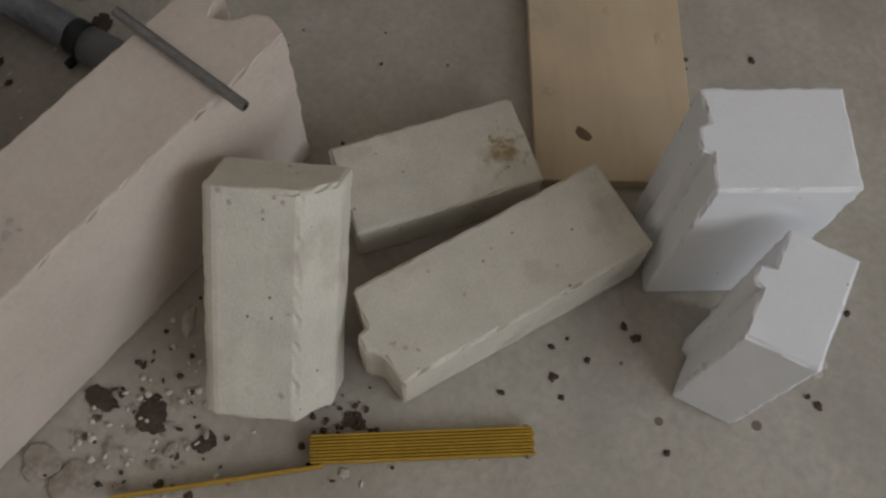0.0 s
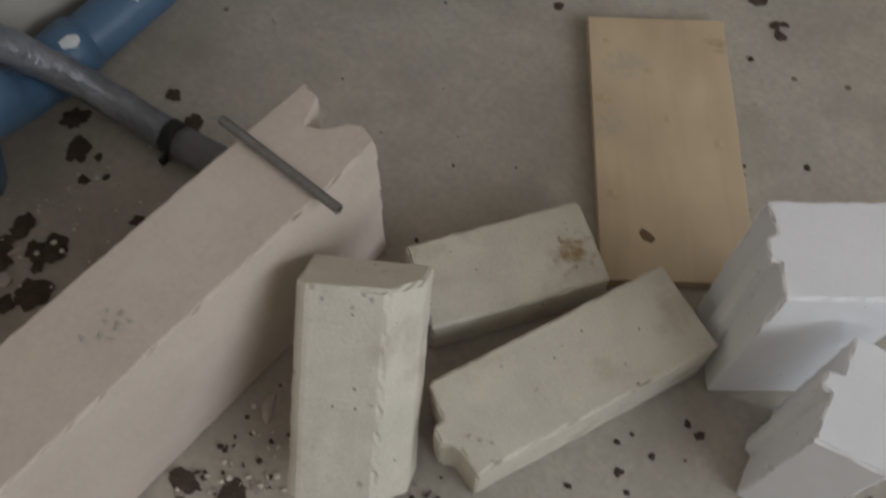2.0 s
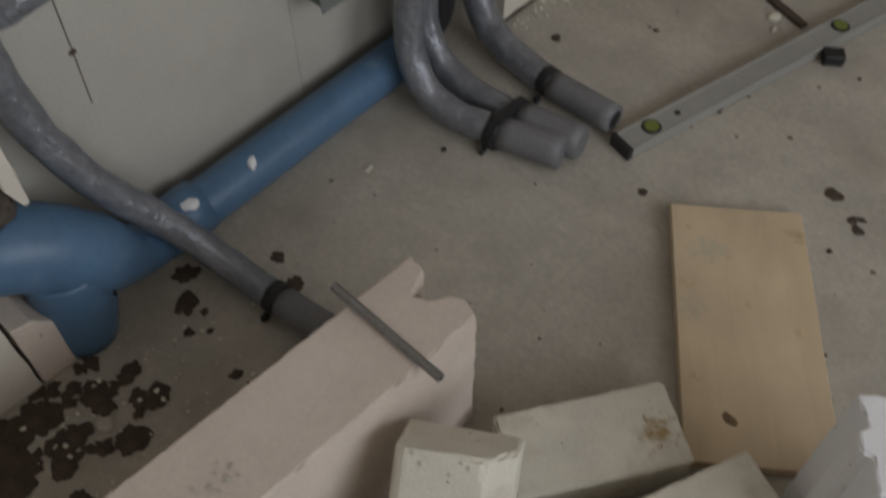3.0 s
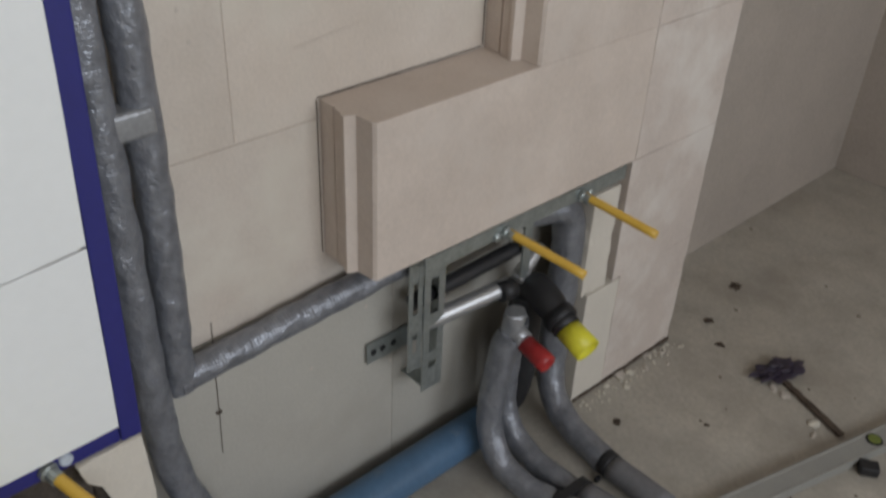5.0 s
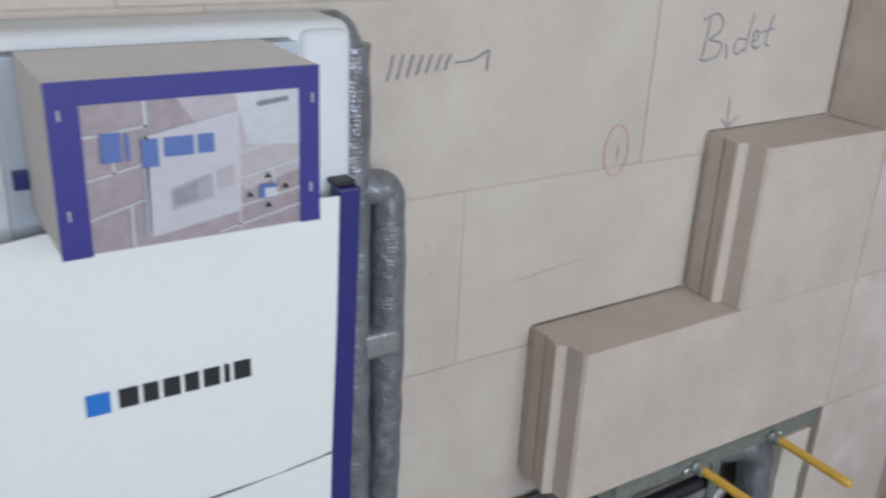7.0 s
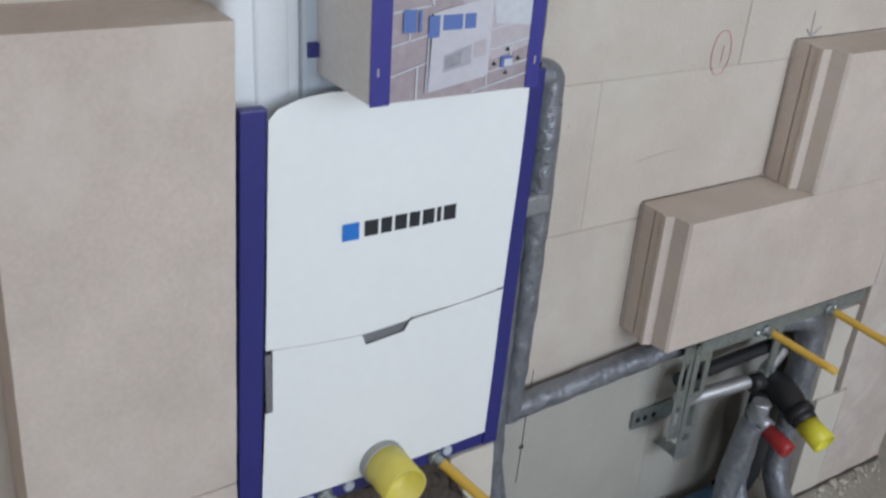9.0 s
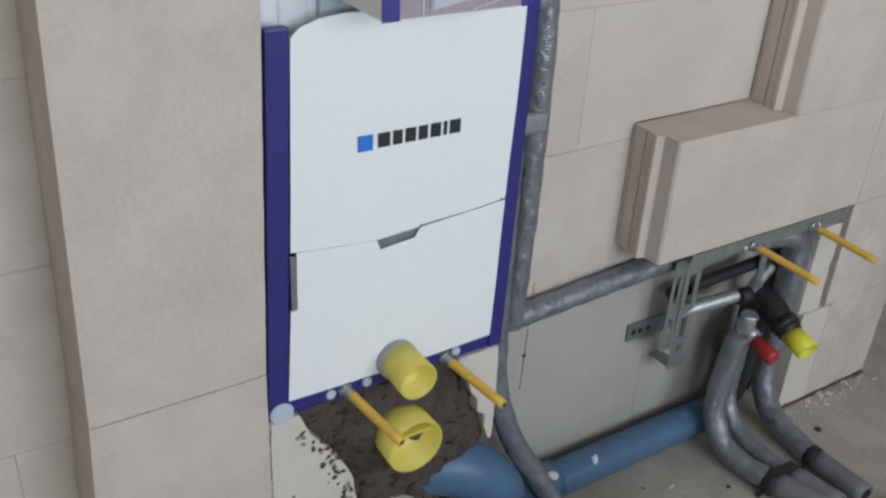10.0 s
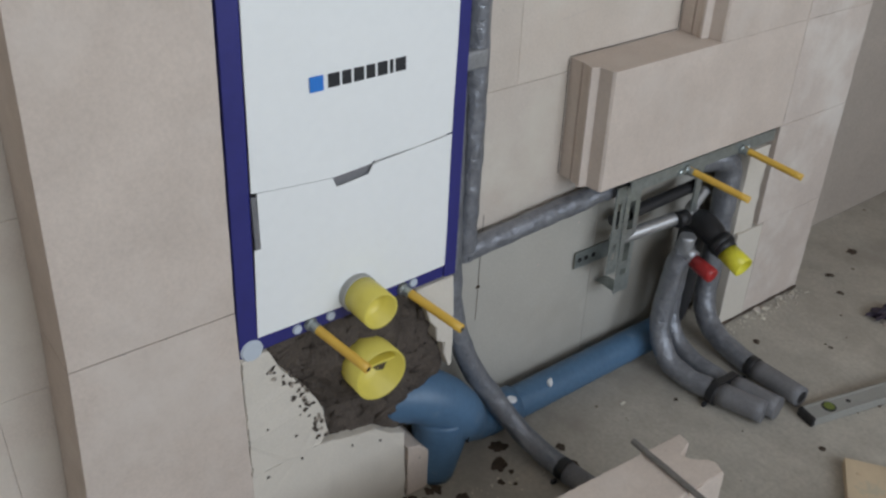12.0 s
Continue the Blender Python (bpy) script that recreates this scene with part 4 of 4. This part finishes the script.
def nibbled(L, W, H, end0=(), end1=(), seed=0, cut=0.012, chip=0.004, bevel=0.003):
    """A block with profiled ends: outline seen from above, lists of (share of width, inset)."""
    out = [(end0[0][1] if end0 else 0, 0)] + [(d, W * s) for s, d in end0] + [(end0[-1][1] if end0 else 0, W)]
    out += [(L - (end1[-1][1] if end1 else 0), W)] + [(L - d, W * s) for s, d in reversed(end1)] + [(L - (end1[0][1] if end1 else 0), 0)]
    pts = [p for i, p in enumerate(out) if i == 0 or (Vector(p) - Vector(out[i - 1])).length > 1e-4]
    return roughen(prism(pts, 0, H, bevel=bevel), cut, 0.0009, chip, seed)


long_block = loose("loose_block", "long pale block standing on edge with a broken end", AAC, nibbled(0.609, 0.11, 0.245, (), ((0.05, 0.004), (0.22, 0.0), (0.36, 0.006), (0.46, 0.028), (0.62, 0.036), (0.7, 0.02), (0.76, 0.004), (0.96, 0.0)), 3, 0.011, 0.006), (-0.4475, -0.24, 0), 86.8)
leaning = loose("loose_block", "short grey block with chamfered edges leaning on a long block", AAC_GREY, roughen(prism([(0.0, 0), (0.128, 0), (0.128, 0.082), (0.118, 0.09), (0.036, 0.09), (0.004, 0.05)], 0, 0.243, "x", 0.005), 0.009, 0.0014, 0.0065, 5), (-0.213, 0.168, 0.0), 121, 44)
stained = loose("loose_block", "short grey block lying flat with brown stains", AAC_STAINED, nibbled(0.219, 0.111, 0.066, (), (), 7, 0.01, 0.006, 0.004), (-0.287, 0.292, 0), 54.5)
tongued = loose("loose_block", "grey block lying flat with a tongue at its broken end", AAC_GREY, nibbled(0.303, 0.112, 0.095, ((0.04, 0.0), (0.3, -0.003), (0.37, -0.008), (0.42, -0.018), (0.58, -0.017), (0.62, -0.004), (0.95, 0.003)), (), 9, 0.01, 0.006, 0.004), (-0.145, 0.185, 0), 65.6)
loose("loose_block", "bright white sawn block standing upright with a chipped edge", AAC_WHITE, nibbled(0.133, 0.105, 0.268, ((0.1, 0.0), (0.36, 0.002), (0.4, -0.008), (0.62, -0.006), (0.66, 0.004), (0.95, 0.0)), (), 11, 0.0065, 0.0045, 0.0035), (-0.001, 0.449, 0), 37.2)
loose("loose_block", "small white sawn block standing upright", AAC_WHITE, nibbled(0.071, 0.115, 0.234, ((0.06, 0.0), (0.42, 0.0), (0.46, -0.01), (0.6, -0.01), (0.64, 0.004), (0.95, 0.004)), (), 13, 0.006, 0.0045, 0.0035), (0.085, 0.364, 0), 8.5)

def stains_on(ob, spots, z, mat, name, label):
    for k, (u, w, r) in enumerate(spots):
        sp = part(name, patch((0, 0), r, k * 1.3 + u * 40, 0.0005, 0.55, 34, 1.3), mat, ob, label)
        sp.location = (u, w, z)


stains_on(long_block, [(0.3, 0.04, 0.0042), (0.31, 0.048, 0.003), (0.295, 0.052, 0.0025), (0.282, 0.044, 0.003), (0.31, 0.036, 0.0022), (0.27, 0.055, 0.0025), (0.303, 0.06, 0.002), (0.287, 0.035, 0.0018)], 0.2462, SCUFF, "scuff", "rough scuff mark")

stains_on(leaning, [(0.228, 0.1, 0.002), (0.222, 0.07, 0.002), (0.232, 0.052, 0.0022), (0.236, 0.06, 0.002), (0.238, 0.11, 0.002), (0.03, 0.05, 0.0025), (0.12, 0.045, 0.0015)], 0.0903, SCUFF, "pit", "rough pit")
stains_on(tongued, [(0.02, 0.03, 0.0022), (0.03, 0.022, 0.0018), (0.012, 0.04, 0.002), (0.1, 0.05, 0.0018), (0.15, 0.08, 0.0016), (0.2, 0.03, 0.0018), (0.08, 0.09, 0.0016)], 0.0954, SCUFF, "pit", "rough pit")

# ---- board, rule, level, chisel ----
board = thing("pine_board", "short pale pine board with knots lying on the floor", "board", (-0.175, 0.485, 0))
board.rotation_euler = (0, 0, radians(125.8))
part("plank", roughen(box(0, 0.414, -0.193, 0, 0, 0.02, 0.0015, 1), 0.03, 0.0003, 0.001, 2), PINE, board)
for u, w, r, mt in ((0.062, -0.06, 0.0072, KNOT), (0.12, -0.02, 0.006, PALE_KNOT), (0.2, -0.165, 0.006, PALE_KNOT), (0.27, -0.015, 0.008, PALE_KNOT), (0.32, -0.08, 0.004, PALE_KNOT), (0.37, -0.025, 0.004, PALE_KNOT), (0.24, -0.1, 0.005, PALE_KNOT)):
    k = part("knot", patch((0, 0), r, u * 30, 0.0006, 0.25, 20, 1.6), mt, board)
    k.location = (u, w, 0.0202)

rule = thing("folding_rule", "yellow wooden folding rule with one link swung out", "folding rule", (-0.194, 0.089, 0))
rule.rotation_euler = (0, 0, radians(38.3))
for k in range(9):
    w = 0.002 + k * 0.0034
    part("link", box(-0.001 * (k % 2), 0.235 - 0.001 * (k % 3), w - 0.018, w - 0.0156, 0.001, 0.0165 - 0.0005 * (k % 2), 0.0006, 1), RULE, rule)
last = part("link", box(-0.205, 0.01, -0.0015, 0.0015, 0.001, 0.0165, 0.0006, 1), RULE, rule, "swung-out yellow link")
last.location, last.rotation_euler = (0.002, -0.0195, 0), (0, 0, radians(6))
for u in (0.008, 0.227):
    part("rivet", tube(straight((u, -0.019, 0.009), (u, 0.016, 0.009)), 0.0028, 10), STEEL, rule)

level = thing("spirit_level", "dusty aluminium spirit level with green vials lying flat", "spirit level", (-0.5435, 0.873, 0))
level.rotation_euler = (0, 0, radians(75.7))
part("bar", prism([(-0.022, 0.0), (-0.017, 0.0), (-0.017, 0.004), (0.017, 0.004), (0.017, 0.0), (0.022, 0.0), (0.022, 0.0215), (0.017, 0.0215), (0.016, 0.0205), (-0.016, 0.0205), (-0.017, 0.0215), (-0.022, 0.0215)], 0.004, 0.98, "x", 0.0004), ALU, level)
part("end_cap", box(-0.004, 0.006, -0.023, 0.023, 0, 0.0225, 0.002, 2), BLACK, level, "black end cap")
part("end_cap", box(0.978, 0.988, -0.023, 0.023, 0, 0.0225, 0.002, 2), BLACK, level, "black end cap")
for u in (0.062, 0.502):
    v = part("vial", lathe([(0, 0.0165), (0.003, 0.0165), (0.004, 0.0125), (0.0045, 0.0125)], (u, 0.0, 0.0185), (0, 0, 1), 28), BLACK, level, "black vial ring")
    part("vial_glass", lathe([(0, 0.0125), (0.0008, 0.0125), (0.0014, 0.011)], (u, 0.0, 0.0229), (0, 0, 1), 24), GREEN_VIAL, v, "olive green vial")
part("hole", lathe([(0, 0.0055), (0.0008, 0.0055)], (0.118, 0.0, 0.0203), (0, 0, 1), 16), BLACK, level)

chisel = thing("steel_rod", "thin dull steel rod lying across a block", "steel rod", (-0.46, 0.26, 0.247))
M_R = Matrix.Translation((0.46, -0.26, -0.247))
part("shaft", moved(tube(straight((-0.389, 0.277, 0.2515), (-0.553, 0.2835, 0.2515)), 0.0056, 8), M_R), STEEL, chisel)
part("bore", moved(lathe([(0, 0.003), (0.0006, 0.003)], (-0.389, 0.277, 0.2515), (1, -0.04, 0), 10), M_R), BLACK, chisel)


# ---- marks on the block wall ----
def stroke(pts, width=0.0022):
    """A line of pencil on the wall, through points (y, z)."""
    flat = Matrix.Translation((WEST + 0.0011, 0, 0)) @ Matrix.Diagonal((0.25, 1, 1, 1)) @ Matrix.Translation((-WEST, 0, 0))
    return moved(tube(smooth_path([(WEST, y, z) for y, z in pts], 0.004), width / 2, 6), flat)


def mark(name, label, strokes, mat, width=0.0022):
    ob = thing(name, label, "wall marking")
    for p in strokes:
        part("stroke", stroke(p, width), mat, ob)
    return ob


def shift(pts, y, z, k=1.0):
    return [(y + a * k, z + b * k) for a, b in pts]


LETTERS = [
    ([(0.0, 0.0), (0.004, 0.03), (0.008, 0.062)], [(-0.006, 0.058), (0.02, 0.066), (0.034, 0.054), (0.03, 0.04), (0.012, 0.03), (0.036, 0.024), (0.034, 0.008), (0.012, 0.001), (-0.004, 0.003)]),
    ([(0.048, 0.022), (0.05, 0.01), (0.052, 0.0)],),
    ([(0.088, 0.026), (0.07, 0.028), (0.066, 0.012), (0.074, 0.006), (0.086, 0.014)], [(0.098, 0.064), (0.092, 0.03), (0.09, 0.008)]),
    ([(0.1, 0.022), (0.112, 0.026), (0.114, 0.036), (0.106, 0.038), (0.102, 0.022), (0.11, 0.012), (0.12, 0.016)],),
    ([(0.142, 0.062), (0.134, 0.036), (0.132, 0.018), (0.142, 0.014)], [(0.12, 0.036), (0.148, 0.04)]),
]
mark("pencil_word", "pencilled word Bidet on the block wall", [shift(p, 0.737, 1.144) for letter in LETTERS for p in letter], PENCIL, 0.0028)
mark("pencil_arrow", "small pencilled arrow pointing down to a block", [[(0.812, 1.084), (0.813, 1.062), (0.814, 1.042)], [(0.8, 1.054), (0.808, 1.046), (0.814, 1.041)], [(0.838, 1.056), (0.826, 1.048), (0.814, 1.041)]], PENCIL, 0.0025)
mark("pencil_bars", "unreadable pencilled note on the block wall", [[(0.228 + k * 0.013, 1.152 + k * 0.0014), (0.233 + k * 0.013, 1.168 + k * 0.001), (0.236 + k * 0.013, 1.182 - k * 0.0006)] for k in range(7)] + [[(0.32, 1.168), (0.345, 1.17), (0.368, 1.18)], [(0.368, 1.18), (0.367, 1.166), (0.366, 1.155)]], PENCIL, 0.0022)
ring = [(0.596 + 0.022 * math.cos(a * 0.5), 1.028 + 0.037 * math.sin(a * 0.5)) for a in range(14)]
mark("crayon_ring", "faint red crayon ring round a figure one", [ring, [(0.598, 1.012), (0.599, 1.025), (0.6, 1.038)]], CRAYON, 0.0022)
mark("pencil_line", "thin pencil line on the block wall", [[(0.44, 0.86), (0.5, 0.867), (0.55, 0.872)]], JOINT, 0.0009)
mark("pencil_line", "dark upright marking line on the block wall", [[(0.282, 0.502), (0.279, 0.42), (0.277, 0.34), (0.274, 0.255)]], DIRT_AND_SHADE, 0.0018)
part("screw", pebble((0, 0, 0), 0.006, 0.7, 2), DIRT_AND_SHADE).matrix_world = Matrix.Translation((WEST, 0.277, 0.335))
tagged(bpy.data.objects["screw"], "small dark screw head in the block wall", "screw")
# dark strokes paint the shade in the gap where the facing blocks meet the wall
GAP = [[(0.4705, 0.54), (0.4705, 0.66), (0.4705, 0.781)], [(0.472, 0.784), (0.62, 0.7845), (0.772, 0.7855)], [(0.7735, 0.788), (0.7735, 0.9), (0.7735, 1.036)], [(0.775, 1.038), (0.9, 1.0385), (1.053, 1.04)], [(1.0535, 1.042), (1.0535, 1.3), (1.0535, 1.53)]]
for p in GAP:
    tagged(part("joint_gap", stroke(p, 0.002), DIRT_AND_SHADE), "dark stroke for the shade in the gap between facing blocks and wall", "joint", "gaps behind the facing")
for n, (y, z) in enumerate(((0.3, 0.9), (0.27, 0.8), (0.29, 0.94), (0.55, 0.4), (0.44, 0.33), (0.6, 0.26))):
    bm = lathe([(0, 0.0035), (0.0008, 0.003)], (WEST, y, z), (1, 0, 0), 9)
    tagged(part("pock_mark", bm, JOINT), "small dark pock mark in the block wall", "pock mark", "pock marks")

# ---- dirt, crumbs and offcuts on the floor ----
SPOTS = [(-0.803, 0.06, 0.02), (-0.777, 0.008, 0.016), (-0.8, 0.107, 0.016), (-0.741, 0.103, 0.016), (-0.76, 0.09, 0.012), (-0.83, 0.226, 0.02), (-0.871, 0.259, 0.018), (-0.835, -0.011, 0.024), (-0.755, -0.024, 0.018), (-0.717, 0.05, 0.018), (-0.79, 0.2, 0.008), (-0.8, 0.235, 0.006), (-0.77, 0.22, 0.005), (-0.795, 0.368, 0.011), (-0.74, 0.35, 0.016), (-0.69, 0.2, 0.009), (-0.66, 0.2, 0.008), (-0.83, -0.06, 0.03), (-0.78, -0.08, 0.025), (-0.7, -0.04, 0.014), (-0.72, -0.1, 0.02), (-0.83, -0.14, 0.026),
         (-0.245, 1.017, 0.014), (-0.185, 0.977, 0.009), (-0.2, 0.99, 0.008), (-0.19, 1.0, 0.006), (-0.898, 1.616, 0.016), (-0.861, 1.449, 0.012), (-0.794, 1.395, 0.01), (-0.787, 1.024, 0.009), (-0.477, 1.058, 0.009), (-0.666, 1.157, 0.005), (-0.756, 0.689, 0.005), (-0.467, 0.827, 0.008), (-0.409, -0.002, 0.017), (-0.356, 0.021, 0.019), (-0.29, 0.03, 0.012), (-0.177, 0.14, 0.012), (0.003, 0.401, 0.005), (0.02, 0.397, 0.006), (-0.051, 0.334, 0.004), (-0.031, 0.306, 0.006), (-0.01, 0.344, 0.004), (-0.011, 0.292, 0.004), (0.222, 0.451, 0.005), (0.113, 0.308, 0.004), (-0.067, 0.258, 0.004), (0.201, 0.566, 0.004), (-0.627, 0.14, 0.008), (-0.12, 0.75, 0.004), (-0.05, 0.8, 0.005), (0.05, 0.62, 0.004)]
for n, (x, y, r) in enumerate(SPOTS):
    dirt = tagged(part("dirt_spot", patch((0, 0), r * (1.05 if x < -0.7 and y < 0.1 else 0.85), n + 0.5, 0.002 if r < 0.02 else 0.003, 0.5, 32, 1.25), DIRT_AND_SHADE), "dark brown ragged spot of dried dirt on concrete", "dirt", "dirt spots")
    dirt.location = (x, y, 0.0002)
# damp brown smear in front of the drain
for n in range(36):
    x, y = -0.79 + 0.055 * math.sin(n * 2.4) + random.uniform(-0.035, 0.035), -0.03 + 0.12 * math.sin(n * 1.37) + random.uniform(-0.04, 0.04)
    dirt = tagged(part("dirt_spot", patch((0, 0), random.uniform(0.003, 0.014), n + 40.3, 0.0018, 0.6, 32, 1.4), DIRT_AND_SHADE), "dark brown ragged spot of dried dirt on concrete", "dirt", "dirt spots")
    dirt.location = (x, y, 0.0002)


for n in range(60):
    x, y = random.gauss(-0.33, 0.055), random.gauss(-0.01, 0.055)
    if x < -0.41:
        x = -0.41 + random.uniform(0.0, 0.08)
    fleck = tagged(part("dirt_spot", patch((0, 0), random.choice((0.001, 0.0015, 0.002, 0.003, 0.0045)), n + 0.7, 0.0012, 0.85, 20, 1.5), (DIRT_AND_SHADE, SMEAR, SMEAR)[n % 3]), "brown ragged fleck of mortar dirt on concrete", "dirt", "dirt spots")
    fleck.location = (x, y, 0.0003)


def crumb(x, y, size, mat, label, n, flat=0.7):
    ob = part("crumb", pebble((0, 0, 0), size, flat, n * 0.37 + 0.1, 0.55), mat)
    ob.location = (x, y, 0)
    return tagged(ob, label, "rubble", "rubble on the floor")


CH = "small pale chip of aerated concrete on the floor"
for n, (x, y, r) in enumerate([(-0.413, -0.086, 0.022), (-0.372, -0.081, 0.024), (-0.392, 0.12, 0.017), (-0.368, -0.034, 0.007), (-0.315, -0.017, 0.006), (-0.314, 0.004, 0.009), (-0.295, 0.038, 0.008), (-0.152, 0.09, 0.006), (-0.239, 0.015, 0.005), (-0.13, 0.092, 0.004), (0.202, 0.495, 0.009), (0.205, 0.483, 0.007), (-0.817, 0.579, 0.008), (-0.638, 1.36, 0.013), (-0.61, 1.36, 0.011), (-0.527, 1.33, 0.013), (-0.51, 1.3, 0.01), (-0.878, 1.14, 0.014), (-0.865, 1.16, 0.01), (-0.877, 1.234, 0.012), (-0.85, 1.2, 0.008), (-0.84, 1.12, 0.007), (-0.86, 1.27, 0.008), (-0.83, 1.25, 0.006), (-0.87, 1.09, 0.008), (-0.76, 0.04, 0.013), (-0.78, 0.075, 0.008), (-0.39, -0.16, 0.03), (-0.33, -0.12, 0.02)]):
    crumb(x, y, r, SMEAR if -0.5 < x < -0.2 and y < 0.05 else SCUFF if n % 3 else AAC_GREY, CH if y > 0.05 or x < -0.5 else "dusty brown-grey crumb of mortar on the floor", n, (0.16 if r > 0.015 else 0.4) if y < 0.05 else 0.28)
# scattered grit, too fine to pick apart
grit = []
for n in range(420):
    k = n % 6
    if k < 2:
        x, y = random.gauss(-0.36, 0.06), random.gauss(0.0, 0.07)
    elif k == 2:
        x, y = random.gauss(-0.87, 0.012) + 0.01, random.uniform(1.0, 1.33)
    elif k == 3:
        x, y = random.gauss(-0.18, 0.025), random.gauss(0.13, 0.02)
    elif k == 4:
        x, y = random.gauss(-0.76, 0.06), random.gauss(0.05, 0.12)
    else:
        x, y = random.uniform(-0.8, 0.35), random.uniform(-0.1, 1.9)
    if -0.56 < x < -0.41 and y < 0.36:
        x = -0.4 + random.uniform(0, 0.05)
    if x < -0.86 and y < 1.0:
        x = -0.8
    grit.append(pebble((x, y, 0), random.uniform(0.0015, 0.0045), 0.7, n * 0.31, 0.5, 1))
tagged(part("grit", join(*grit[0::2]), AAC_GREY), "scattered pale grit and dust crumbs on the floor", "grit", kind="stuff")
tagged(part("dark_grit", join(*grit[1::2][:150]), DIRT_AND_SHADE), "scattered dark grit on the floor", "grit", kind="stuff")




# rusty strip, crumpled film and a rubber block beside the level
strip = thing("rusty_strip", "rusty dark metal strip lying on the floor", "scrap metal", (-0.553, 1.367, 0))
part("bar", moved(roughen(box(-0.085, 0.085, -0.008, 0.008, 0, 0.008, 0.001, 1), 0.012, 0.0012, 0.003, 4), Matrix.Rotation(radians(-19), 4, "Z")), DIRT_AND_SHADE, strip)
film = bmesh.new()
bmesh.ops.create_icosphere(film, subdivisions=4, radius=1)
for v in film.verts:
    v.co *= 1 + 0.8 * noise.noise(v.co * 2.2) + 0.4 * noise.noise(v.co * 6)
    v.co = Vector((v.co.x * 0.026, v.co.y * 0.052, (v.co.z + 0.7) * 0.012))
scrap = part("crumpled_film", moved(film, Matrix.Rotation(radians(-18), 4, "Z")), PURPLE)
scrap.location = (-0.659, 1.41, 0.0)
tagged(scrap, "crumpled dark purple plastic film on the floor", "plastic scrap")
stub = part("rubber_stub", roughen(box(-0.018, 0.018, -0.015, 0.015, 0, 0.022, 0.005, 3), 0.01, 0.0012, 0.001, 6), BLACK)
stub.location, stub.rotation_euler = (-0.393, 1.29, 0), (0, 0, 0.6)
tagged(stub, "small black rubber stub beside the level", "rubber scrap")
